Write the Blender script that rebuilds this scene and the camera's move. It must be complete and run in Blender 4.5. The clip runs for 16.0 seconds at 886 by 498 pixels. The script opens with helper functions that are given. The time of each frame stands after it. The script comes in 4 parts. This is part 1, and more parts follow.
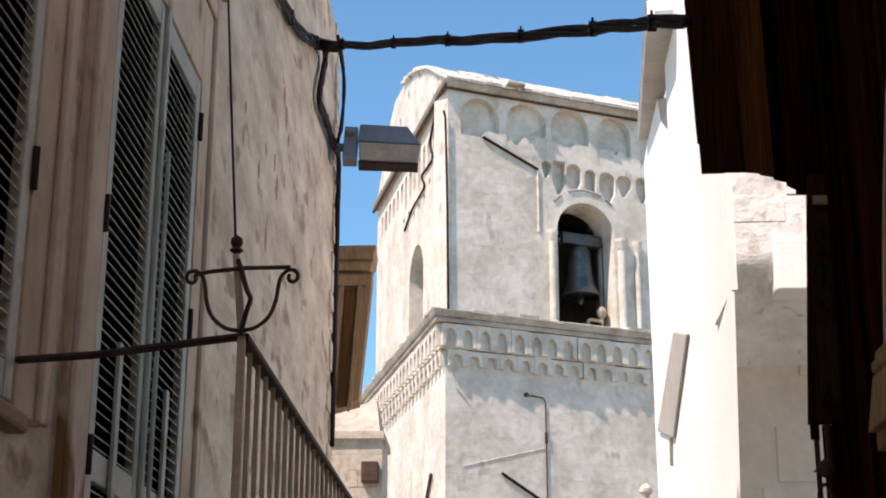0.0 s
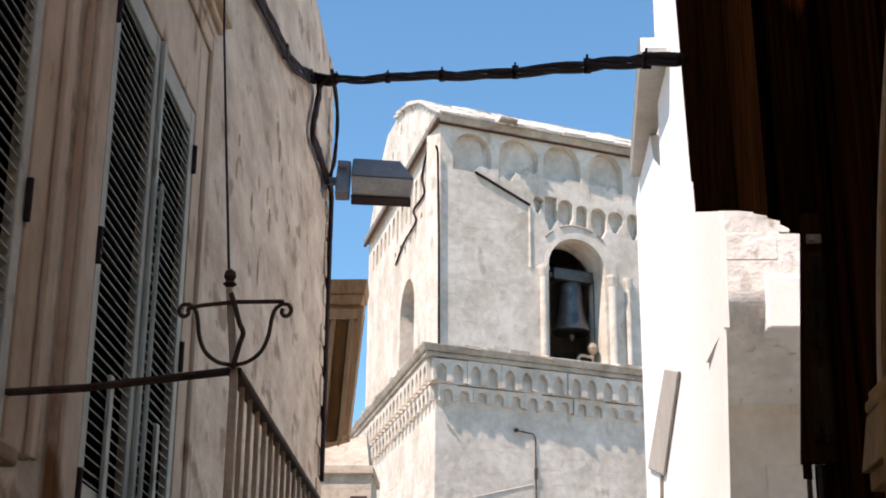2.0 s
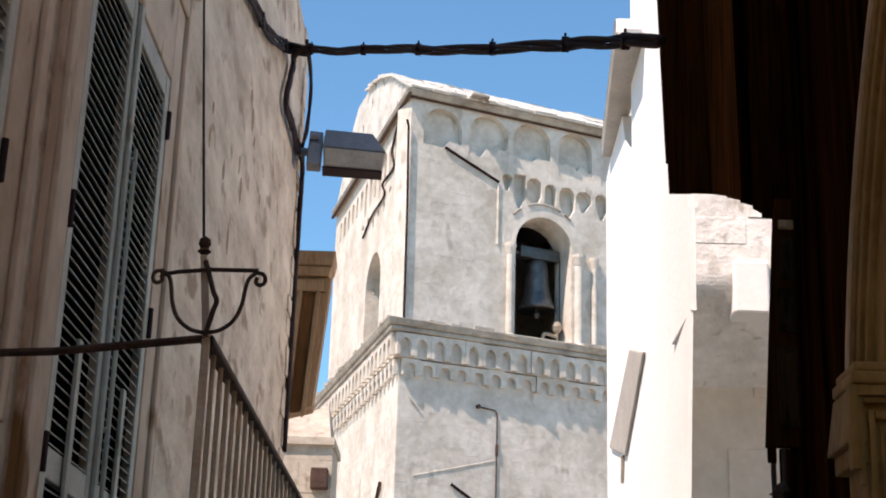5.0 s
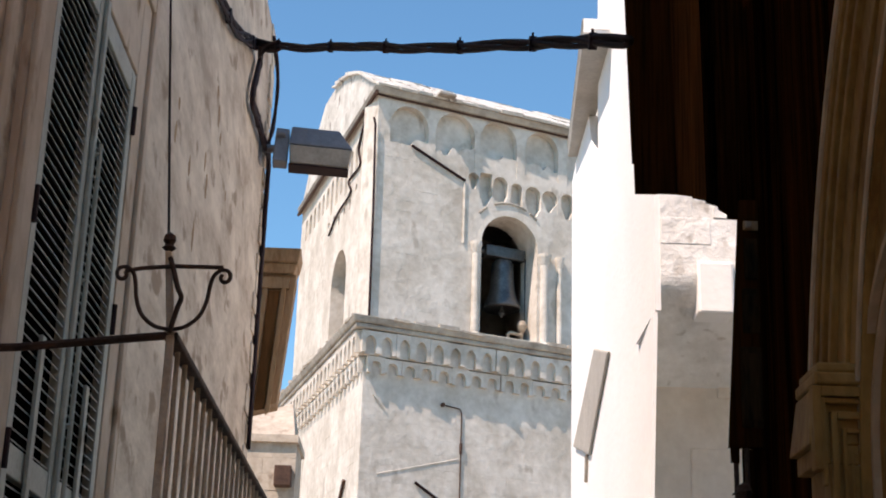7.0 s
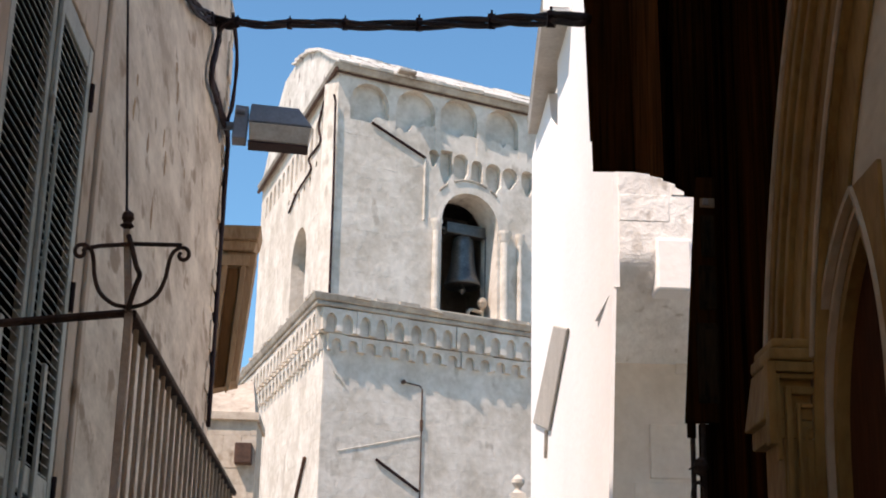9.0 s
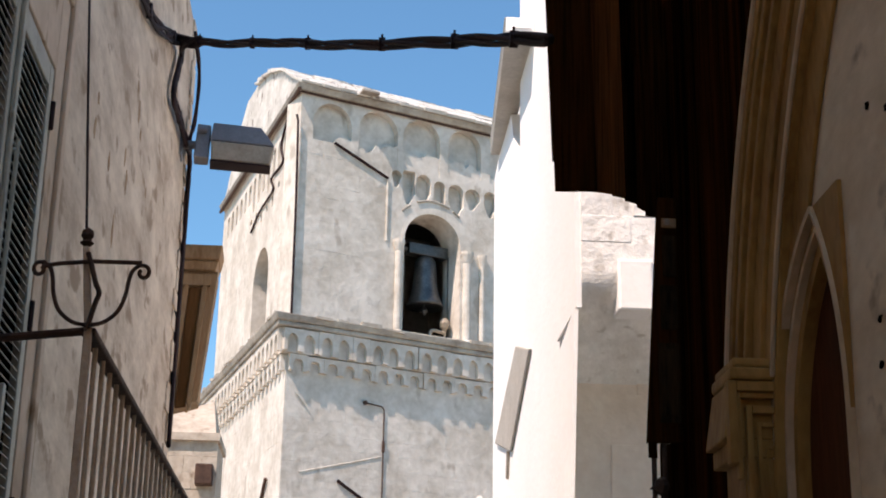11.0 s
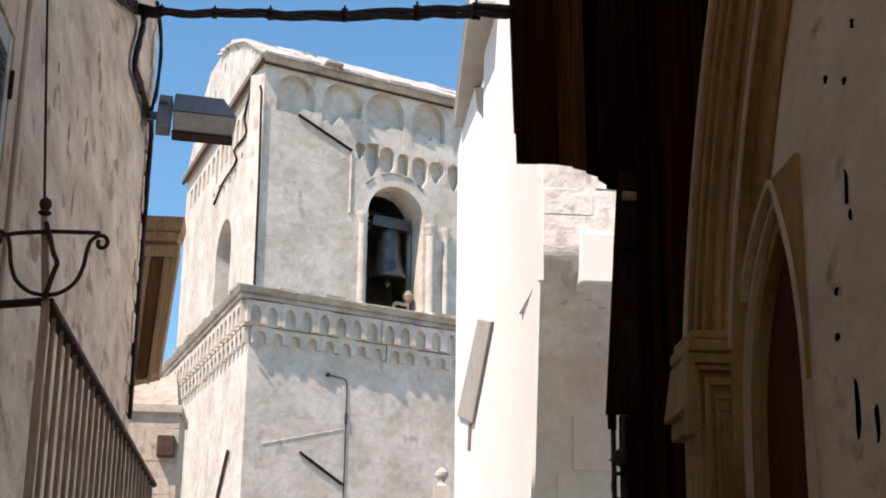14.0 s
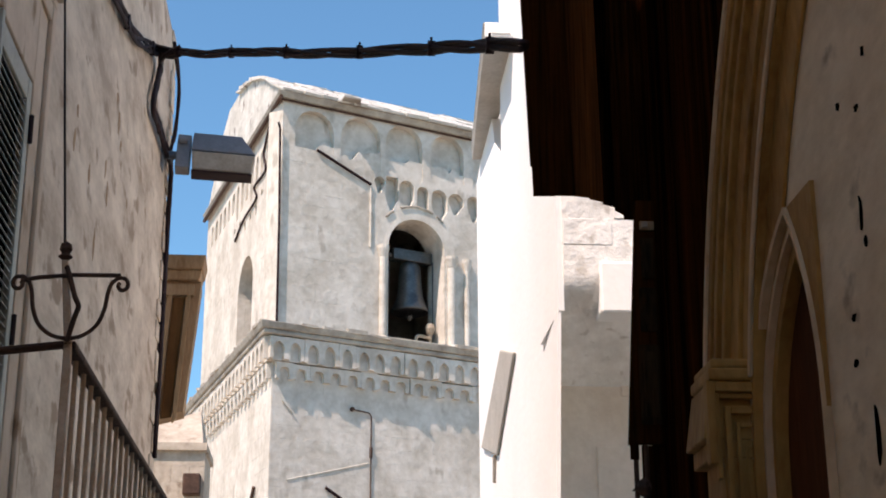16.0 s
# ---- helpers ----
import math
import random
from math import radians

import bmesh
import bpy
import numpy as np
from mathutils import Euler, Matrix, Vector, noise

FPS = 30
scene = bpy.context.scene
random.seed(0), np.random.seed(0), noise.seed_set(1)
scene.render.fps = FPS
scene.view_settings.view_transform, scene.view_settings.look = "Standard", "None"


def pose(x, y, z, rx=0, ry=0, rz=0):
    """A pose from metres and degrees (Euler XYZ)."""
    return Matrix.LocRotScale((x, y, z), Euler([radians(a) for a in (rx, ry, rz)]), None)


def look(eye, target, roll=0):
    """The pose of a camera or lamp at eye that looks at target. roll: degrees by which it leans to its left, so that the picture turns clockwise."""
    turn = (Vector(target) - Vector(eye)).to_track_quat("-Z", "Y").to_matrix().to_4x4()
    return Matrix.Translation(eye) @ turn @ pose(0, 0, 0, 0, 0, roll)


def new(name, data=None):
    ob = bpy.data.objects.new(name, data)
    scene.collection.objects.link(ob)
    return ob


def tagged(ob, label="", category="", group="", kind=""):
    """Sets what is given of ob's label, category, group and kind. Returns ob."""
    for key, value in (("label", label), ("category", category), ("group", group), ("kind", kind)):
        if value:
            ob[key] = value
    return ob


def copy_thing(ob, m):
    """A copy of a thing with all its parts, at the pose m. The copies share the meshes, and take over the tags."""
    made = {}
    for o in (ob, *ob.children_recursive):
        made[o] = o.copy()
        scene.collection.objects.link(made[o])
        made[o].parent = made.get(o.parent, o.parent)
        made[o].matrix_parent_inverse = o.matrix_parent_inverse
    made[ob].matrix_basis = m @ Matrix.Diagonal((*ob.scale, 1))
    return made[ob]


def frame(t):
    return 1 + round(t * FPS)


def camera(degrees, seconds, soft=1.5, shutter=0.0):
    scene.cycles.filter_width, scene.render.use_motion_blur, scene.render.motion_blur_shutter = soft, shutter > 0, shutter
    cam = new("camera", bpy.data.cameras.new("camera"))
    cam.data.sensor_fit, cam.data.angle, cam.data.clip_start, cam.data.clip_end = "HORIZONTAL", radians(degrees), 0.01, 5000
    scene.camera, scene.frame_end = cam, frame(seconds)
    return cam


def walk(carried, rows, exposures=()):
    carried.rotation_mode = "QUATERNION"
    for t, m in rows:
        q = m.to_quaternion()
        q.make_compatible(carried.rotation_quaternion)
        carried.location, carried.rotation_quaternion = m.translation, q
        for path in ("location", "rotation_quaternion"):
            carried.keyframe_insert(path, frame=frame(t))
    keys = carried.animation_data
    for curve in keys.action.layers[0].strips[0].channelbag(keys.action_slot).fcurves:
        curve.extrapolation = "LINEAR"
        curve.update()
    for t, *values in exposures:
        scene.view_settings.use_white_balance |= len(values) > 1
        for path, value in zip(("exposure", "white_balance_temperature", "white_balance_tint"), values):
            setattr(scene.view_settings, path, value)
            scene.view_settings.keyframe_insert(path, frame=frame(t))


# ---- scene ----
cam = camera(32.34, 16.0, soft=1.9)
walk(cam, [
    (0.0, pose(0.000, -0.000, 1.600, 108.00, 0.00, 2.34)),
    (0.5, pose(0.004, 0.004, 1.601, 107.86, -0.08, 1.75)),
    (1.0, pose(0.002, -0.002, 1.604, 108.58, 0.10, 2.15)),
    (1.5, pose(-0.002, 0.002, 1.605, 108.13, -0.16, 1.65)),
    (2.0, pose(-0.011, 0.011, 1.608, 109.29, -0.41, 1.84)),
    (2.5, pose(-0.015, 0.006, 1.605, 109.38, -0.57, 1.48)),
    (3.0, pose(-0.022, 0.016, 1.605, 108.87, -0.83, 0.84)),
    (3.5, pose(-0.021, 0.021, 1.605, 108.87, -0.86, 0.76)),
    (3.7, pose(-0.023, 0.007, 1.601, 108.40, -1.00, 1.09)),
    (5.8, pose(-0.046, 0.016, 1.609, 108.37, -1.92, -0.50)),
    (6.0, pose(-0.044, 0.016, 1.609, 108.20, -1.65, -0.42)),
    (6.5, pose(-0.044, 0.010, 1.605, 107.73, -1.60, -0.49)),
    (7.0, pose(-0.042, 0.016, 1.608, 108.36, -1.72, -1.30)),
    (7.5, pose(-0.036, 0.013, 1.609, 108.04, -1.45, -1.61)),
    (8.0, pose(-0.037, 0.004, 1.605, 108.33, -1.44, -2.19)),
    (8.5, pose(-0.034, -0.003, 1.602, 108.13, -1.40, -2.30)),
    (9.0, pose(-0.035, -0.005, 1.602, 107.54, -1.20, -2.68)),
    (9.2, pose(-0.045, -0.002, 1.593, 107.99, -0.99, -3.86)),
    (11.3, pose(-0.032, 0.004, 1.600, 108.40, -0.91, -4.17)),
    (11.5, pose(-0.032, 0.003, 1.602, 108.43, -0.77, -4.87)),
    (12.0, pose(-0.034, 0.015, 1.605, 108.31, -1.39, -4.86)),
    (12.5, pose(-0.029, 0.011, 1.600, 108.13, -1.31, -4.35)),
    (13.0, pose(-0.023, -0.003, 1.595, 107.56, -0.66, -4.77)),
    (13.5, pose(-0.018, -0.002, 1.593, 107.41, -0.51, -4.77)),
    (14.0, pose(-0.020, 0.002, 1.593, 107.35, -0.75, -5.43)),
    (14.5, pose(-0.015, -0.005, 1.596, 107.60, -0.51, -4.81)),
    (15.0, pose(-0.017, -0.014, 1.599, 108.44, -0.64, -4.98)),
    (15.5, pose(-0.014, -0.029, 1.601, 109.15, -0.09, -4.92)),
    (16.0, pose(-0.010, -0.028, 1.595, 108.53, 0.22, -4.27)),
], exposures=((0.0, 0.96, 7130, 24), (5.8, 0.93, 7130, 24), (6.5, 0.83, 7130, 24), (7.5, 0.88, 7130, 24), (8.5, 0.83, 7130, 24), (13.0, 0.87, 7130, 24), (16.0, 0.85, 7130, 24)))

# ---- world and sun ----
SUN_EL = radians(56)
SUN_AZ = (-0.72, -0.69)                       # horizontal direction towards the sun
world = bpy.data.worlds.new("sky")
scene.world = world
world.use_nodes = True
wn = world.node_tree.nodes
sky = wn.new("ShaderNodeTexSky")
sky.sky_type = "NISHITA"
sky.sun_disc = False
sky.sun_elevation = SUN_EL
sky.sun_rotation = math.atan2(SUN_AZ[0], SUN_AZ[1])
sky.air_density, sky.dust_density, sky.ozone_density = 1.0, 0.4, 2.0
haze = wn.new("ShaderNodeMixRGB")              # clear southern air: a deeper blue
haze.blend_type = "MULTIPLY"
haze.inputs[0].default_value = 1.0
haze.inputs[2].default_value = (0.51, 0.90, 0.97, 1)
world.node_tree.links.new(sky.outputs[0], haze.inputs[1])
world.node_tree.links.new(haze.outputs[0], wn["Background"].inputs[0])
wn["Background"].inputs[1].default_value = 0.12
sun = new("sun", bpy.data.lights.new("sun", "SUN"))
sun.data.energy, sun.data.angle, sun.data.color = 3.7, radians(0.53), (1.0, 0.91, 0.79)
sun.matrix_world = look((0, 0, 0), (-SUN_AZ[0] * math.cos(SUN_EL), -SUN_AZ[1] * math.cos(SUN_EL), -math.sin(SUN_EL)))


# ---- materials ----
def surface(name, dark, light, rough=0.85, scale=1.5, bump=0.3, fine=40.0, stain=None, stain_at=0.62, metal=0.0, shine=0.35,
            stretch=(1, 1, 1), island=0.0, obj=0.0, lo=0.5, hi=0.95, drip=0.7, grain=0.45):
    """Two scales of noise between two colours, optional stains with a shape of their own, and fine relief."""
    m = bpy.data.materials.new(name)
    m.use_nodes = True
    nt = m.node_tree
    b = nt.nodes["Principled BSDF"]
    b.inputs["Roughness"].default_value = rough
    b.inputs["Metallic"].default_value = metal
    b.inputs["Specular IOR Level"].default_value = shine
    tc = nt.nodes.new("ShaderNodeTexCoord")
    geo = nt.nodes.new("ShaderNodeNewGeometry")
    mp = nt.nodes.new("ShaderNodeMapping")
    mp.inputs["Scale"].default_value = stretch
    nt.links.new(geo.outputs["Position"], mp.inputs[0])
    n1 = nt.nodes.new("ShaderNodeTexNoise")
    n1.inputs["Scale"].default_value, n1.inputs["Detail"].default_value, n1.inputs["Roughness"].default_value = scale, 6, 0.62
    n2 = nt.nodes.new("ShaderNodeTexNoise")
    n2.inputs["Scale"].default_value, n2.inputs["Detail"].default_value = fine, 4
    for n in (n1, n2):
        nt.links.new(mp.outputs[0], n.inputs["Vector"])
    mix = nt.nodes.new("ShaderNodeMath")
    mix.operation = "MULTIPLY_ADD"
    nt.links.new(n2.outputs["Fac"], mix.inputs[0])
    mix.inputs[1].default_value = grain
    nt.links.new(n1.outputs["Fac"], mix.inputs[2])
    last = mix.outputs[0]
    if island or obj:
        src = geo.outputs["Random Per Island"]
        if obj:
            oi = nt.nodes.new("ShaderNodeObjectInfo")
            src = oi.outputs["Random"]
        ad = nt.nodes.new("ShaderNodeMath")
        ad.operation = "MULTIPLY_ADD"
        nt.links.new(src, ad.inputs[0])
        ad.inputs[1].default_value = island or obj
        nt.links.new(last, ad.inputs[2])
        last = ad.outputs[0]
    r = nt.nodes.new("ShaderNodeValToRGB")
    r.color_ramp.elements[0].position, r.color_ramp.elements[1].position = lo, hi
    r.color_ramp.elements[0].color = (*dark, 1)
    r.color_ramp.elements[1].color = (*light, 1)
    nt.links.new(last, r.inputs[0])
    col = r.outputs[0]
    if stain:
        n3 = nt.nodes.new("ShaderNodeTexNoise")
        n3.inputs["Scale"].default_value, n3.inputs["Detail"].default_value = scale * 2.2, 8
        mp2 = nt.nodes.new("ShaderNodeMapping")
        mp2.inputs["Scale"].default_value = (stretch[0], stretch[1], stretch[2] * drip)
        nt.links.new(geo.outputs["Position"], mp2.inputs[0])
        nt.links.new(mp2.outputs[0], n3.inputs["Vector"])
        rs = nt.nodes.new("ShaderNodeValToRGB")
        rs.color_ramp.elements[0].position, rs.color_ramp.elements[1].position = stain_at, stain_at + 0.09
        nt.links.new(n3.outputs["Fac"], rs.inputs[0])
        mc = nt.nodes.new("ShaderNodeMixRGB")
        nt.links.new(rs.outputs[0], mc.inputs[0])
        nt.links.new(col, mc.inputs[1])
        mc.inputs[2].default_value = (*stain, 1)
        col = mc.outputs[0]
    nt.links.new(col, b.inputs["Base Color"])
    bp = nt.nodes.new("ShaderNodeBump")
    bp.inputs["Strength"].default_value = bump
    bp.inputs["Distance"].default_value = 0.03
    nt.links.new(mix.outputs[0], bp.inputs["Height"])
    nt.links.new(bp.outputs[0], b.inputs["Normal"])
    return m


M_PLASTER = surface("old_plaster", (0.42, 0.325, 0.245), (0.71, 0.595, 0.475), 0.9, 3.2, 0.6, 20, (0.33, 0.235, 0.165), 0.575, lo=0.44, hi=0.74, stretch=(1, 0.40, 0.95), grain=0.2)
M_SURROUND = surface("surround_stone", (0.41, 0.30, 0.21), (0.66, 0.525, 0.41), 0.85, 2.2, 0.6, 24, (0.22, 0.115, 0.05), 0.57, lo=0.42, hi=0.76, stretch=(1, 0.6, 0.5), grain=0.2)
M_STAINED = surface("brown_stained_stone", (0.15, 0.085, 0.045), (0.36, 0.25, 0.165), 0.85, 2.4, 0.6, 24, (0.10, 0.055, 0.03), 0.6, lo=0.42, hi=0.76, stretch=(1, 0.6, 0.35), grain=0.2)
M_TOWER = surface("tower_limestone", (0.46, 0.415, 0.355), (0.65, 0.605, 0.545), 0.9, 1.1, 1.0, 6, (0.42, 0.375, 0.32), 0.60, lo=0.56, hi=0.88)
M_BLOCK = surface("tower_ashlar", (0.46, 0.415, 0.355), (0.65, 0.605, 0.545), 0.9, 1.1, 1.0, 6, (0.42, 0.375, 0.32), 0.60, island=0.05, lo=0.58, hi=0.9)
M_LEDGE = surface("ledge_stone", (0.22, 0.19, 0.16), (0.46, 0.42, 0.36), 0.9, 1.5, 0.8, 8)
M_ROOF = surface("roof_stone", (0.40, 0.38, 0.34), (0.66, 0.64, 0.60), 0.9, 1.6, 1.0, 6, (0.20, 0.17, 0.15), 0.60)
M_WHITE = surface("limewash", (0.87, 0.865, 0.855), (0.93, 0.925, 0.92), 0.9, 1.0, 0.3, 14)
M_RENDER = surface("grey_render", (0.74, 0.635, 0.535), (0.87, 0.77, 0.67), 0.9, 2.0, 0.4, 14, lo=0.56, hi=0.9)
M_BEIGE = surface("beige_stone", (0.34, 0.28, 0.22), (0.52, 0.45, 0.37), 0.9, 1.8, 0.9, 9, (0.26, 0.20, 0.15), 0.6, lo=0.55, hi=0.9)
M_RUBBLE = surface("pale_rubble", (0.68, 0.665, 0.635), (0.91, 0.905, 0.89), 0.9, 3.2, 1.0, 9, (0.55, 0.52, 0.48), 0.62, obj=0.12, lo=0.48, hi=0.9)
M_GREY = surface("grey_slab", (0.36, 0.335, 0.30), (0.50, 0.475, 0.43), 0.85, 2.0, 0.4, 20)
M_NEAR = surface("shaded_plaster", (0.62, 0.485, 0.335), (0.80, 0.665, 0.50), 0.9, 3.0, 0.3, 24, (0.38, 0.28, 0.19), 0.62, lo=0.44, hi=0.76, stretch=(1, 0.5, 0.9), grain=0.2)
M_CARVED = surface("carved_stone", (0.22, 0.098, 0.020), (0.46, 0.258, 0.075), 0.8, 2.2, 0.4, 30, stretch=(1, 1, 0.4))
# paler copy of the carved stone: light caught on moulding edges, as colour
M_PALE = surface("pale_lit_edge_stone", (0.46, 0.32, 0.19), (0.72, 0.54, 0.36), 0.85, 3.0, 0.5, 26, (0.36, 0.22, 0.10), 0.62, stretch=(1, 1, 0.5))
# dark timber, taken down to near black with its deep shade in the colour
M_WOOD = surface("shade_dark_timber", (0.0009, 0.0003, 0.0001), (0.048, 0.015, 0.0035), 0.85, 2.0, 0.4, 22, stretch=(4, 4, 0.12), obj=0.16, shine=0.0, lo=0.64, hi=1.0)
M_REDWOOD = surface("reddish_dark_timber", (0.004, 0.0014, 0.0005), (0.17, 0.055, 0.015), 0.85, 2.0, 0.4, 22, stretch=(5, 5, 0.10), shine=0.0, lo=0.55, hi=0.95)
M_LEAF = surface("worn_leaf_timber", (0.006, 0.003, 0.0015), (0.075, 0.038, 0.016), 0.8, 3.0, 0.4, 22, stretch=(3, 3, 0.4), shine=0.05, lo=0.5, hi=0.95)
M_BROWN = surface("brown_timber", (0.22, 0.115, 0.05), (0.42, 0.26, 0.14), 0.8, 2.0, 0.5, 18, stretch=(2, 2, 0.5))
M_RUST = surface("red_brown_timber", (0.09, 0.038, 0.012), (0.19, 0.085, 0.030), 0.85, 2.0, 0.4, 18, stretch=(2, 2, 0.4), shine=0.1)
M_DOOR = surface("door_timber", (0.060, 0.020, 0.008), (0.115, 0.042, 0.017), 0.85, 2.0, 0.3, 20, stretch=(2, 2, 0.3), shine=0.05)
M_SHUT = surface("grey_green_paint", (0.30, 0.30, 0.25), (0.46, 0.46, 0.40), 0.6, 3.0, 0.2, 40, (0.22, 0.19, 0.14), 0.64)
M_SLAT = surface("slat_paint", (0.25, 0.25, 0.22), (0.42, 0.42, 0.375), 0.65, 3.0, 0.2, 40)
# near-black, so that places behind openings read as unlit
M_DARK = surface("near_black", (0.002, 0.0015, 0.0012), (0.005, 0.004, 0.003), 0.95, 2.0, 0.1, 10, shine=0.0)
M_IRON = surface("rusty_iron", (0.045, 0.024, 0.017), (0.11, 0.06, 0.042), 0.75, 8.0, 0.6, 60, metal=0.3)
M_BAR = surface("weathered_iron_bar", (0.40, 0.31, 0.23), (0.60, 0.49, 0.38), 0.7, 8.0, 0.4, 60)
M_CABLE = surface("cable_sheath", (0.013, 0.006, 0.007), (0.036, 0.017, 0.018), 0.7, 6.0, 0.2, 50, shine=0.15)
M_LAMP = surface("grey_lamp_housing", (0.14, 0.14, 0.155), (0.22, 0.22, 0.24), 0.5, 4.0, 0.15, 40, metal=0.2)
M_LENS = surface("tinted_lens", (0.28, 0.22, 0.16), (0.42, 0.34, 0.26), 0.3, 5.0, 0.05, 40)
M_BELL = surface("bell_bronze", (0.05, 0.05, 0.052), (0.14, 0.137, 0.132), 0.38, 3.0, 0.3, 20, metal=0.7)
M_GROUND = surface("street_stone", (0.36, 0.305, 0.235), (0.52, 0.45, 0.36), 0.8, 0.8, 0.5, 9)


# ---- mesh helpers ----
def hexa(bm, low, high):
    """A block from four points below and four above, both in the same turning order."""
    v = [bm.verts.new(p) for p in (*low, *high)]
    n = len(low)
    bm.faces.new(v[:n][::-1])
    bm.faces.new(v[n:])
    for i in range(n):
        j = (i + 1) % n
        bm.faces.new((v[i], v[j], v[n + j], v[n + i]))


def box(bm, x0, x1, y0, y1, z0, z1, m=None):
    p = [(x0, y0), (x1, y0), (x1, y1), (x0, y1)]
    lo, hi = [Vector((*q, z0)) for q in p], [Vector((*q, z1)) for q in p]
    if m:
        lo, hi = [m @ q for q in lo], [m @ q for q in hi]
    hexa(bm, lo, hi)


def tube(bm, points, r, sides=8):
    """A round bar along a line of points; r is one radius or one for each point."""
    pts = [Vector(p) for p in points]
    rs = r if isinstance(r, (list, tuple)) else [r] * len(pts)
    rings = []
    for i, p in enumerate(pts):
        d = (pts[min(i + 1, len(pts) - 1)] - pts[max(i - 1, 0)]).normalized()
        a = d.orthogonal().normalized() if not rings else (u - d * u.dot(d)).normalized()
        u = a
        w = d.cross(a)
        rings.append([bm.verts.new(p + (a * math.cos(t) + w * math.sin(t)) * rs[i]) for t in
                      [2 * math.pi * k / sides for k in range(sides)]])
    for q, s in zip(rings, rings[1:]):
        for k in range(sides):
            bm.faces.new((q[k], q[(k + 1) % sides], s[(k + 1) % sides], s[k]))
    bm.faces.new(rings[0][::-1])
    bm.faces.new(rings[-1])


def arc_points(pts, n=8):
    """A smooth line through a few points."""
    p = [Vector(q) for q in pts]
    p = [2 * p[0] - p[1], *p, 2 * p[-1] - p[-2]]
    out = []
    for i in range(1, len(p) - 2):
        for k in range(n):
            t = k / n
            out.append(0.5 * ((2 * p[i]) + (p[i + 1] - p[i - 1]) * t + (2 * p[i - 1] - 5 * p[i] + 4 * p[i + 1] - p[i + 2]) * t * t
                              + (3 * p[i] - p[i - 1] - 3 * p[i + 1] + p[i + 2]) * t ** 3))
    out.append(p[-2])
    return out


def lathe(bm, profile, at, sides=24):
    """A turned body from (radius, height) pairs."""
    rings = [[bm.verts.new(Vector(at) + Vector((r * math.cos(t), r * math.sin(t), z))) for t in
              [2 * math.pi * k / sides for k in range(sides)]] for r, z in profile]
    for q, s in zip(rings, rings[1:]):
        for k in range(sides):
            bm.faces.new((q[k], q[(k + 1) % sides], s[(k + 1) % sides], s[k]))
    bm.faces.new(rings[0][::-1])
    bm.faces.new(rings[-1])


def arch_top(o, s):
    """Height of an opening's head at s: o = (centre, half width, bottom, springing, pointed)."""
    c, h, zb, zs, pt = o
    d = min(abs(s - c) / h, 1.0)
    if pt:
        r = 1.6 if pt is True else pt
        return zs + h * (math.sqrt(max(r * r - (d + r - 1) ** 2, 0)))
    return zs + h * math.sqrt(max(1 - d * d, 0))


def pierced(bm, m, s0, s1, z0, z1, d0, d1, holes, steps=12):
    """A wall from s0 to s1 and z0 to z1, d0 to d1 deep, with arched openings through it. m carries (s, d, z) to the world."""
    cuts = {s0, s1}
    for c, h, *_ in holes:
        for k in range(steps + 1):
            s = c - h * math.cos(math.pi * k / steps)
            if s0 < s < s1:
                cuts.add(round(s, 5))
    cuts = sorted(cuts)
    for a, b in zip(cuts, cuts[1:]):
        if b - a < 1e-4:
            continue
        mid = (a + b) / 2
        inside = sorted((o for o in holes if abs(mid - o[0]) < o[1]), key=lambda o: o[2])
        za = zb = z0
        for o in inside:
            if o[2] > z0:
                hexa(bm, [m @ Vector(p) for p in ((a, d0, za), (b, d0, zb), (b, d1, zb), (a, d1, za))],
                     [m @ Vector(p) for p in ((a, d0, o[2]), (b, d0, o[2]), (b, d1, o[2]), (a, d1, o[2]))])
            za, zb = max(arch_top(o, a), z0), max(arch_top(o, b), z0)
        hexa(bm, [m @ Vector(p) for p in ((a, d0, za), (b, d0, zb), (b, d1, zb), (a, d1, za))],
             [m @ Vector(p) for p in ((a, d0, z1), (b, d0, z1), (b, d1, z1), (a, d1, z1))])
    bmesh.ops.remove_doubles(bm, verts=bm.verts[:], dist=1e-4)


def block_mesh(material):
    """A unit stone with slightly broken edges, shared by all alike pieces."""
    bm = bmesh.new()
    bmesh.ops.create_cube(bm, size=1.0)
    bmesh.ops.bevel(bm, geom=bm.edges[:], offset=0.02, segments=1, affect="EDGES")
    return mesh_of("stone", bm, material)


def stone_at(name, me, parent, m, x0, x1, y0, y1, z0, z1):
    c = Vector(((x0 + x1) / 2, (y0 + y1) / 2, (z0 + z1) / 2))
    return piece(name, me, parent, m @ Matrix.Translation(c) @ Matrix.Diagonal((x1 - x0, y1 - y0, z1 - z0, 1)))


